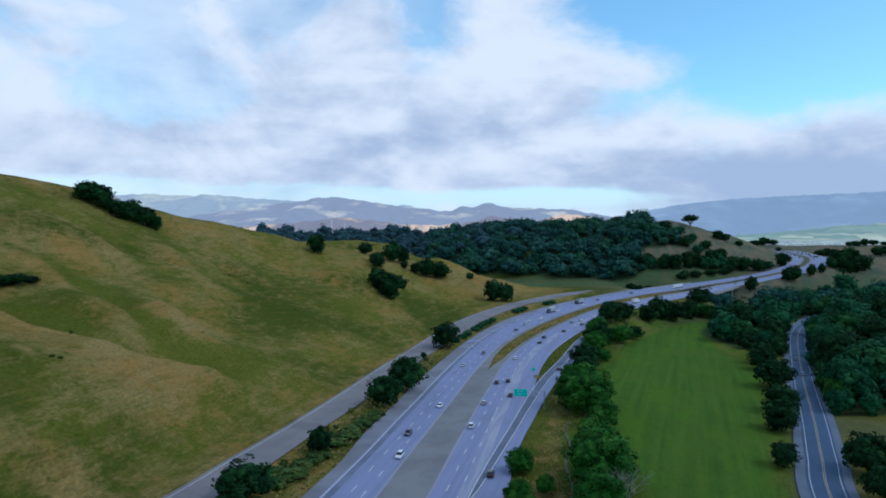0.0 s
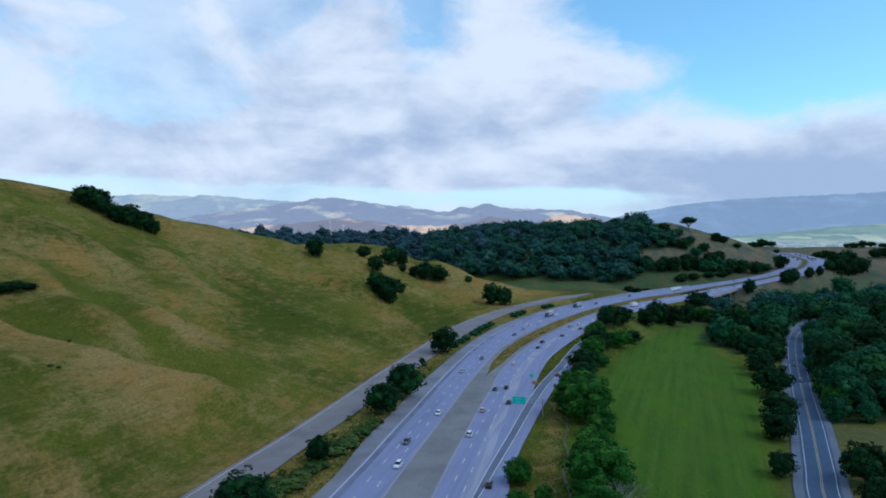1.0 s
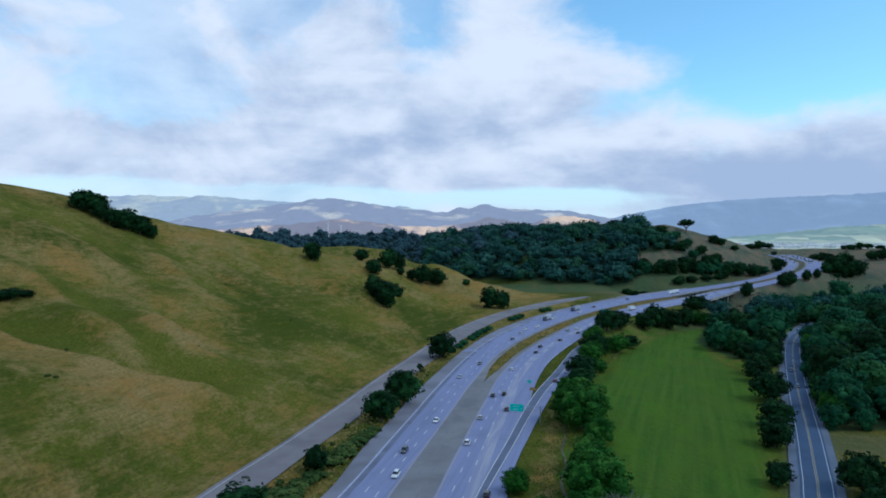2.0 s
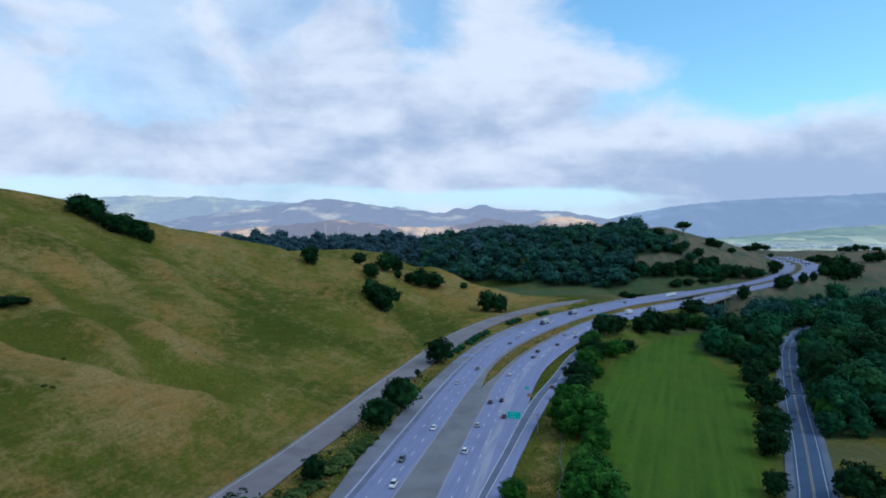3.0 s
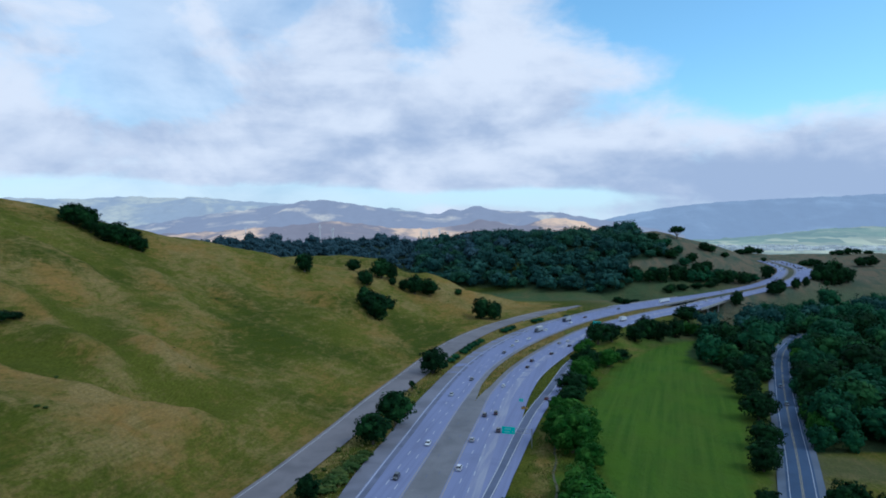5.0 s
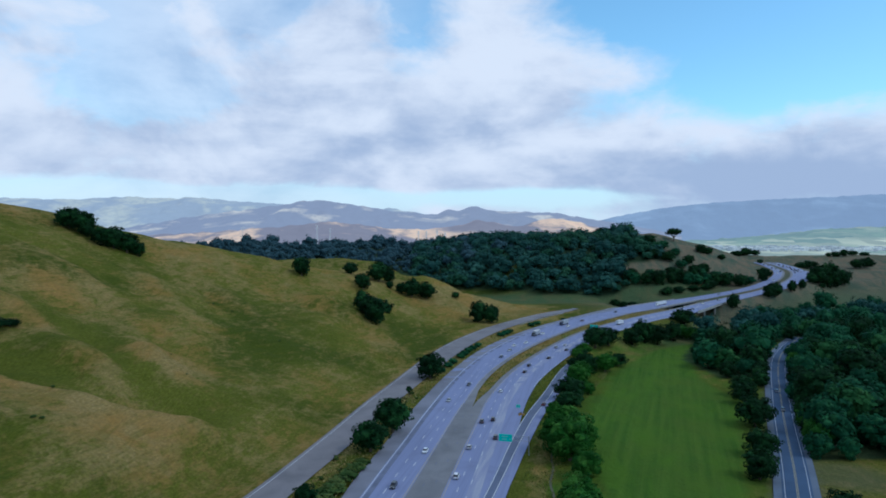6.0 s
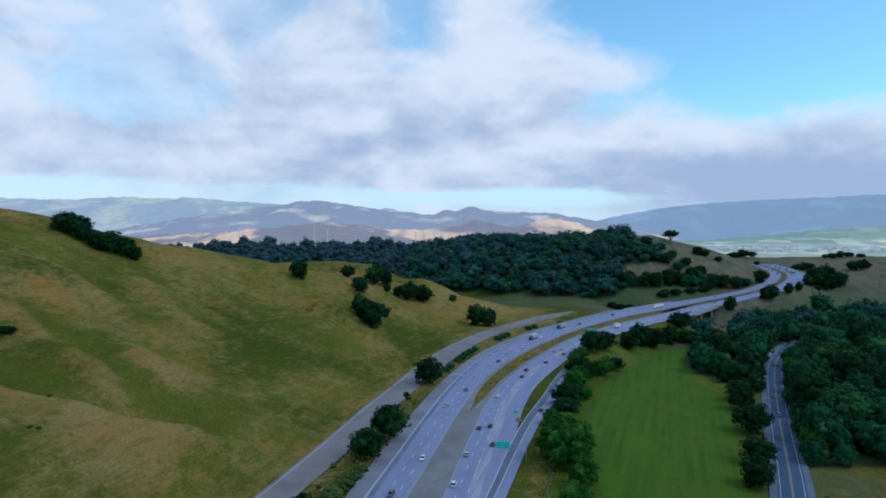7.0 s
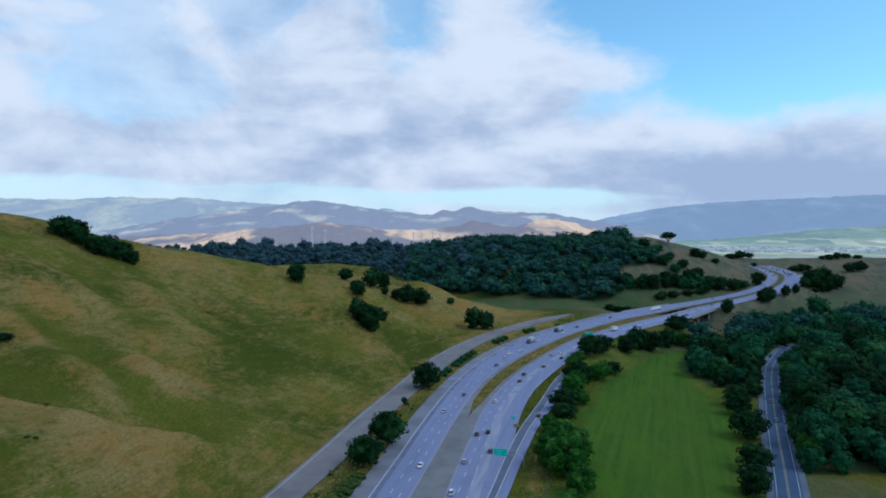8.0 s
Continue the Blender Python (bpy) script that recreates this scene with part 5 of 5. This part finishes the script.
for x, y, turn in ((-51.4, 184, -15), (121.5, 193, -20), (99, 190, -20)):
    post = tagged(new("marker_post"), "slim roadside marker post with a small plate", "marker post", "marker posts")
    post.matrix_basis = pose(x, y, height(x, y), 0, 0, turn)
    bm = bmesh.new()
    tube(bm, (0, 0, -0.3), (0, 0, 2.2), 0.07, 6)
    part("post", bm, MAT["steel"], post)
    bm = bmesh.new()
    box(bm, (0.6, 0.03, 0.75), Matrix.Translation((0, -0.08, 2.0)))
    part("plate", bm, MAT["sign_white" if x > 0 else "black"], post)

# ---------------- vehicles ----------------
MAT["glass"] = material("glass", (0.015, 0.018, 0.022), 0.08)
MAT["tyre"] = material("tyre", (0.02, 0.02, 0.02), 0.9)
MAT["chrome"] = material("chrome", (0.55, 0.56, 0.58), 0.25, metallic=0.9)
MAT["tail_red"] = material("tail_red", (0.35, 0.01, 0.01), 0.3)
MAT["lamp_clear"] = material("lamp_clear", (0.75, 0.77, 0.8), 0.15)
PAINTS = {"white": (0.75, 0.76, 0.78), "silver": (0.38, 0.40, 0.42), "black": (0.012, 0.012, 0.014), "dark grey": (0.05, 0.053, 0.06), "dark blue": (0.012, 0.02, 0.055), "dark red": (0.10, 0.012, 0.012), "teal": (0.05, 0.22, 0.26)}
for k, c in PAINTS.items():
    MAT[k] = material(k.replace(" ", "_") + "_paint", (lambda c: lambda n, p: n.mix(n.noise(p, 1.5, 3), c, tuple(v * 0.85 + 0.01 for v in c)))(c), 0.3, Coat_Weight=0.6)
shared = {}


def loft(sections):
    """A body from cross sections: (y, half width at foot, half width at top, z foot, z top)."""
    bm = bmesh.new()
    rows = []
    for y, wf, wt, zf, zt in sections:
        rows.append([bm.verts.new(v) for v in ((-wf, y, zf), (-wf * 1.02, y, zf + (zt - zf) * 0.55), (-wt, y, zt), (wt, y, zt), (wf * 1.02, y, zf + (zt - zf) * 0.55), (wf, y, zf))])
    for a, b in zip(rows, rows[1:]):
        for i in range(6):
            bm.faces.new((a[i], b[i], b[(i + 1) % 6], a[(i + 1) % 6]))
    bm.faces.new(rows[0])
    bm.faces.new(rows[-1][::-1])
    bmesh.ops.recalc_face_normals(bm, faces=bm.faces[:])
    return bm


def piece(key, name, make, mat, parent, where=(0, 0, 0), label=""):
    """A part whose mesh is shared by alike vehicles."""
    if key not in shared:
        ob = part(name, make(), MAT[mat], parent, label)
        shared[key] = ob.data
    else:
        ob = new(name, shared[key])
        ob.parent = parent
        if label:
            ob["label"] = label
    ob.location = where
    return ob


def wheel_mesh():
    bm = bmesh.new()
    bmesh.ops.create_cone(bm, cap_ends=True, segments=16, radius1=0.34, radius2=0.34, depth=0.24, matrix=Matrix.Rotation(math.pi / 2, 4, "Y"))
    return bm


def rim_mesh():
    bm = bmesh.new()
    bmesh.ops.create_cone(bm, cap_ends=True, segments=12, radius1=0.2, radius2=0.2, depth=0.26, matrix=Matrix.Rotation(math.pi / 2, 4, "Y"))
    return bm


def lamp_mesh():
    bm = bmesh.new()
    box(bm, (0.4, 0.1, 0.16), Matrix())
    return bm


def wheels(thing, places):
    for q in places:
        tyre = piece("tyre", "wheel", wheel_mesh, "tyre", thing, q)
        piece("rim", "rim", rim_mesh, "chrome", tyre)


def car(paint, kind, m):
    """A saloon or sport utility car that drives towards its own +y."""
    thing = tagged(new("car"), f"{paint} {'sport utility car' if kind == 'suv' else 'saloon car'} driving on the road", "car", "cars on the road")
    thing.matrix_basis = m
    tall = 1.75 if kind == "suv" else 1.42
    waist = 1.05 if kind == "suv" else 0.92
    piece(("body", kind, paint), "body", lambda: loft([(-2.3, 0.8, 0.72, 0.4, waist - 0.1), (-2.15, 0.9, 0.82, 0.26, waist), (-0.9, 0.93, 0.86, 0.24, waist + 0.02), (0.9, 0.93, 0.86, 0.24, waist), (1.9, 0.9, 0.78, 0.26, waist - 0.16), (2.3, 0.8, 0.66, 0.36, waist - 0.3)]), paint, thing)
    back = -2.1 if kind == "suv" else -1.75
    piece(("cabin", kind), "window", lambda: loft([(back, 0.8, 0.7, waist, waist + 0.03), (back + 0.45, 0.8, 0.62, waist, tall - 0.07), (0.35, 0.8, 0.62, waist, tall - 0.06), (1.15, 0.8, 0.7, waist - 0.03, waist + 0.02)]), "glass", thing, label="dark tinted windows")
    piece(("roof", kind, paint), "roof", lambda: loft([(back + 0.42, 0.64, 0.55, tall - 0.1, tall - 0.02), (-0.4, 0.66, 0.58, tall - 0.08, tall), (0.4, 0.64, 0.55, tall - 0.1, tall - 0.02)]), paint, thing)
    wheels(thing, [(sx * 0.82, sy * 1.4, 0.34) for sx in (-1, 1) for sy in (-1, 1)])
    for sx in (-1, 1):
        piece("head", "headlight", lamp_mesh, "lamp_clear", thing, (sx * 0.6, 2.24, waist - 0.33), "clear glass headlight")
        piece("tail", "tail_light", lamp_mesh, "tail_red", thing, (sx * 0.62, -2.26, waist - 0.14), "red tail light")
    return thing


def truck(paint, box_paint, length, m, label):
    """A box truck or articulated lorry that drives towards its own +y."""
    thing = tagged(new("truck"), label, "truck", "trucks on the road")
    thing.matrix_basis = m
    front_y = length / 2
    cab = piece(("cab", paint, length), "cab", lambda: loft([(front_y - 2.6, 1.15, 1.05, 0.6, 3.0), (front_y - 1.0, 1.18, 1.05, 0.5, 3.1), (front_y - 0.5, 1.15, 1.0, 0.5, 2.9), (front_y, 1.1, 1.0, 0.5, 1.5)]), paint, thing)
    bm = bmesh.new()
    box(bm, (1.9, 0.5, 0.75), Matrix.Translation((0, front_y - 0.5, 2.25)))
    part("windscreen", bm, MAT["glass"], cab, "dark glass windscreen")
    bm = bmesh.new()
    box(bm, (2.5, length - 3.0, 2.75), Matrix.Translation((0, -1.4, 2.45)))
    bmesh.ops.bevel(bm, geom=bm.edges[:], offset=0.06, segments=1)
    part("cargo_box", bm, MAT[box_paint], thing, f"{box_paint} cargo box")
    bm = bmesh.new()
    box(bm, (1.0, length - 0.8, 0.3), Matrix.Translation((0, 0, 0.85)))
    part("chassis", bm, MAT["black"], thing)
    ys = [front_y - 1.2, -front_y + 1.5, -front_y + 2.7] + ([front_y - 4.2] if length > 10 else [])
    for q in [(sx * 1.05, y, 0.48) for sx in (-1, 1) for y in ys]:
        tyre = piece("tyre", "wheel", wheel_mesh, "tyre", thing, q)
        tyre.scale = (1.4, 1.4, 1.4)
    return thing


def on_road(x, y, line, away, zfun):
    """The pose of a vehicle at a place of a road, by the road's run there."""
    i = int(np.argmin((line[:, 0] - x) ** 2 + (line[:, 1] - y) ** 2))
    h = heading(line, i) - math.pi / 2 + (0 if away else math.pi)
    dx, dy = 3 * math.sin(-h), 3 * math.cos(-h)
    rise = math.atan((float(zfun(x + dx, y + dy)) - float(zfun(x - dx, y - dy))) / 6)
    return Matrix.Translation((x, y, float(zfun(x, y)) + 0.04)) @ Matrix.Rotation(h, 4, "Z") @ Matrix.Rotation(rise, 4, "X")


for x, y, paint, kind in ((-13.2, 193, "white", "suv"), (-11.8, 215, "dark grey", "suv"), (-1.2, 250, "white", "saloon"), (10.5, 327, "silver", "saloon"), (23, 360, "dark grey", "saloon"), (49, 427, "dark blue", "saloon"), (62, 460, "white", "saloon"), (57, 446, "silver", "saloon"), (72, 468, "white", "saloon"), (90, 499, "white", "saloon"), (116, 527, "white", "saloon"), (134, 552, "dark red", "saloon"), (178, 602, "dark grey", "saloon"), (325, 706, "silver", "saloon"), (420, 766, "white", "suv"), (466, 832, "dark grey", "saloon"), (489, 888, "silver", "saloon")):
    car(paint, kind, on_road(x, y, WEST_IN, False, road_level))
for x, y, paint, kind in ((10, 223, "white", "suv"), (16.5, 254, "silver", "saloon"), (24.5, 289, "dark grey", "suv"), (30, 292, "black", "suv"), (28.4, 266, "dark grey", "suv"), (39.5, 345, "white", "saloon"), (59, 387, "black", "saloon"), (64, 402, "black", "suv"), (80, 420, "black", "saloon"), (91, 450, "silver", "saloon"), (98.5, 456, "white", "saloon"), (96.5, 441, "dark blue", "saloon"), (13.5, 178, "black", "suv"), (238, 601, "dark grey", "saloon"), (284, 652, "white", "saloon"), (308, 669, "silver", "suv"), (405, 724, "white", "saloon"), (497, 832, "silver", "saloon"), (472, 784, "white", "saloon"), (480, 796, "silver", "suv")):
    car(paint, kind, on_road(x, y, EAST_IN, True, road_level))
queue = random.Random(19)
for line, away, lanes in ((EAST_IN, True, (2.6, 6.3, 10.0)), (WEST_IN, False, (-2.4, -6.0))):
    for d in lanes:
        track = offset(line, d)
        i = 215 + queue.randrange(4)
        while i < 256:
            car(queue.choice(("white", "silver", "dark grey", "black", "dark blue", "white", "silver")), queue.choice(("suv", "saloon")), on_road(float(track[i][0]), float(track[i][1]), track, away, road_level))
            i += queue.randrange(4, 8) if away else queue.randrange(7, 15)
for x, y, paint in ((58.2, 318, "dark red"), (70, 344, "black")):
    car(paint, "saloon", on_road(x, y, RAMP_IN, True, road_level))
car("dark blue", "saloon", on_road(187.5, 337, LANE_MID, False, lane_level))
car("dark grey", "saloon", on_road(173, 305, LANE_MID, False, lane_level))
truck("dark grey", "silver", 11, on_road(84, 495, WEST_IN, False, road_level), "dark lorry with a silver cargo box on the freeway")
truck("dark blue", "silver", 12, on_road(115, 537, WEST_IN, False, road_level), "dark blue lorry with a silver cargo box")
truck("white", "white", 17, on_road(242, 657, WEST_IN, False, road_level), "long white articulated lorry on the freeway")
truck("white", "white", 9, on_road(161, 531, EAST_IN, True, road_level), "white box truck driving away on the freeway")


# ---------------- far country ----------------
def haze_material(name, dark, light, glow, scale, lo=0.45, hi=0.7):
    """Hills seen through miles of air; the glow puts the haze in as emission."""
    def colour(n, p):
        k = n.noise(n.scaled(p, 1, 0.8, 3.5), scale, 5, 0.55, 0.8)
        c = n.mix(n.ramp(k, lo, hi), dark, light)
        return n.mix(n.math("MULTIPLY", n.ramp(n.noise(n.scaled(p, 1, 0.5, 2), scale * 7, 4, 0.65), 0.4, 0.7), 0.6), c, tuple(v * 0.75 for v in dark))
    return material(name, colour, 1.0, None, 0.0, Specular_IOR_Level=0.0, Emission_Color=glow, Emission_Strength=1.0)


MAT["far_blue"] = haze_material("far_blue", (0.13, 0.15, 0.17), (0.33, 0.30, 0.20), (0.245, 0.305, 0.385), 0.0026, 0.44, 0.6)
# next two: pale colour paints sun patches, dark colour the cloud shadow between
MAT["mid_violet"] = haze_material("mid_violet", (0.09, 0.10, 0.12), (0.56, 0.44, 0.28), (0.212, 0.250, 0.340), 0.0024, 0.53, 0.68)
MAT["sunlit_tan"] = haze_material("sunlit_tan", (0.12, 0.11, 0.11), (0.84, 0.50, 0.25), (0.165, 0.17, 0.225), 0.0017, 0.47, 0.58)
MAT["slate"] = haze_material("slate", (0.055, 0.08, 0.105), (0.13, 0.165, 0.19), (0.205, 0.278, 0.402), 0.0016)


def field_patches(n, p):
    """Farmland in plots of straw and green."""
    cell = n.add("ShaderNodeTexVoronoi")
    n.put(cell.inputs["Vector"], n.scaled(p, 1, 0.55, 0))
    cell.inputs["Scale"].default_value = 0.0085
    pick = n.add("ShaderNodeSeparateColor")
    n.put(pick.inputs[0], cell.outputs["Color"])
    broad = n.noise(n.scaled(p, 1, 0.6, 0), 0.0022, 4, 0.55, 0.5)
    green = n.mix(pick.outputs[0], (0.08, 0.15, 0.09), (0.17, 0.25, 0.13))
    straw = n.mix(pick.outputs[1], (0.26, 0.27, 0.15), (0.62, 0.58, 0.33))
    split = n.add("ShaderNodeSeparateXYZ")
    n.put(split.inputs[0], p)
    tilled = n.math("ADD", n.math("MULTIPLY", pick.outputs[2], 0.35), n.math("ADD", broad, n.ramp(split.outputs[1], 2500, 3800, 0.12, -0.22)))
    return n.mix(n.ramp(tilled, 0.46, 0.78), green, straw)


# the bluish emission lays distance haze over the farmland
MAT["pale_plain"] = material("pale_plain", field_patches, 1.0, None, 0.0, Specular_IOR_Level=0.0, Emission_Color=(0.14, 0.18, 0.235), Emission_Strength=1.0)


def mountain(name, profile, dist, depth, mat, seed, label, rough=0.16, foot=0.0, bend=1.0, crisp=5):
    """A range of hills with its crest at a distance; profile: slopes to the side and up to the crest, from the camera's start."""
    us = np.linspace(profile[0][0], profile[-1][0], 300)
    crest = 68 + dist * np.interp(us, [q[0] for q in profile], [q[1] for q in profile])
    soft = np.convolve(np.pad(crest, 4, mode="edge"), np.hanning(11)[1:-1] / np.hanning(11)[1:-1].sum(), "valid")
    k = np.linspace(0, 1.35, 34)
    uu, kk = np.meshgrid(us, k)
    x = uu * (dist - depth + depth * kk)
    y = dist - depth + depth * kk
    rise = np.where(kk < 1, (0.35 * kk + 0.65 * ss(0, 1, kk)) ** bend, 1 - 1.6 * (kk - 1))
    fold = waves(x, y * 0.5, 420, seed, 5)
    z = foot + (soft[None, :] - foot) * rise * (1 + rough * fold * (1 - np.abs(2 * np.clip(kk, 0, 1) - 1) ** 3)) + crisp * waves(x, y, 130, seed + 1, 3) * rise
    ob = mesh_object(name, np.stack([x.ravel(), y.ravel(), z.ravel()], 1), grid_faces(*x.shape), MAT[mat])
    return tagged(ob, label, "mountains", kind="structure")


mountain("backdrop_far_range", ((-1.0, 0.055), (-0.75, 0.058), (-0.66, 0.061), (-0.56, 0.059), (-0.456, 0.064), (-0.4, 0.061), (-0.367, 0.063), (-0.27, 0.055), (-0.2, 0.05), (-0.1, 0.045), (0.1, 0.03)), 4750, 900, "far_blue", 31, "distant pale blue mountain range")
mountain("backdrop_middle_range", ((-0.5, 0.012), (-0.36, 0.034), (-0.25, 0.049), (-0.172, 0.059), (-0.12, 0.052), (-0.06, 0.043), (-0.02, 0.038), (0.012, 0.036), (0.03, 0.044), (0.05, 0.041), (0.072, 0.051), (0.095, 0.043), (0.15, 0.041), (0.2, 0.039), (0.235, 0.032), (0.31, 0.02), (0.4, 0.005)), 4300, 900, "mid_violet", 41, "violet mountains with cloud shadow and sun patches painted into their colour", 0.14)
mountain("backdrop_foothills", ((-0.7, 0.0), (-0.45, 0.004), (-0.34, 0.010), (-0.25, 0.017), (-0.17, 0.025), (-0.11, 0.024), (-0.07, 0.015), (0.0, 0.014), (0.06, 0.022), (0.075, 0.031), (0.1, 0.027), (0.14, 0.017), (0.18, 0.031), (0.21, 0.03), (0.25, 0.02), (0.34, 0.002)), 3300, 700, "sunlit_tan", 51, "tan foothills with patches of sun painted into their colour", 0.2)
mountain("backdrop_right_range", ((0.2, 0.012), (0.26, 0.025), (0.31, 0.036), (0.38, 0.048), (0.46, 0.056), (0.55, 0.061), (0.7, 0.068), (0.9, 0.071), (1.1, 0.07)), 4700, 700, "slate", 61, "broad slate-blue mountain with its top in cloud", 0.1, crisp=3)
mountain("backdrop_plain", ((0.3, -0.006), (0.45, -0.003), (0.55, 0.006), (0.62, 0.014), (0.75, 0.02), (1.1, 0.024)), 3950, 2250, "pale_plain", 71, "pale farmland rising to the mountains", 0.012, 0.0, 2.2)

MAT["town_wall"] = material("town_wall", lambda n, p: n.mix(n.add("ShaderNodeNewGeometry").outputs["Random Per Island"], (0.40, 0.42, 0.46), (0.9, 0.88, 0.84)), 0.8)
rng = np.random.RandomState(77)
bm = bmesh.new()
for _ in range(420):
    u, y = rng.uniform(0.36, 0.85), rng.uniform(2450, 3000)
    box(bm, (rng.uniform(6, 34), rng.uniform(8, 20), rng.uniform(4, 12)), Matrix.Translation((u * y, y, 25 + (y - 2450) * 0.014)))
me = bpy.data.meshes.new("town")
bm.to_mesh(me)
bm.free()
me.materials.append(MAT["town_wall"])
tagged(new("town", me), "white and grey buildings of a far valley town", "town", kind="stuff")

MAT["pale_steel"] = material("pale_steel", (0.75, 0.77, 0.8), 0.6)
for x, z, tall in ((-754, 95, 34), (-454, 104, 34), (-401, 98, 26), (-42, 84, 30), (-10, 84, 30), (34, 86, 34), (66, 80, 28)):
    pylon = tagged(new("pylon"), "far pale steel power pylon before the foothills", "pylon", "pylons")
    pylon.matrix_basis = pose(x, 2600, z - 24, 0, 0, 20)
    bm = bmesh.new()
    for sx in (-1, 1):
        for sy in (-1, 1):
            limb(bm, (sx * 3.2, sy * 3.2, -30), (sx * 0.7, sy * 0.7, tall + 12), 0.55, 0.4, 4)
    for k in range(6):
        h = 3 + k * (tall + 6) / 6
        r = 3.2 - 2.5 * (h + 30) / (tall + 42)
        limb(bm, (-r, 0, h), (r, 0, h + 4), 0.3, 0.3, 4)
    part("mast", bm, MAT["pale_steel"], pylon)
    for h in (0.72, 0.86, 1.0):
        bm = bmesh.new()
        limb(bm, (-7, 0, (tall + 10) * h), (7, 0, (tall + 10) * h), 0.5, 0.5, 4)
        part("crossarm", bm, MAT["pale_steel"], pylon)
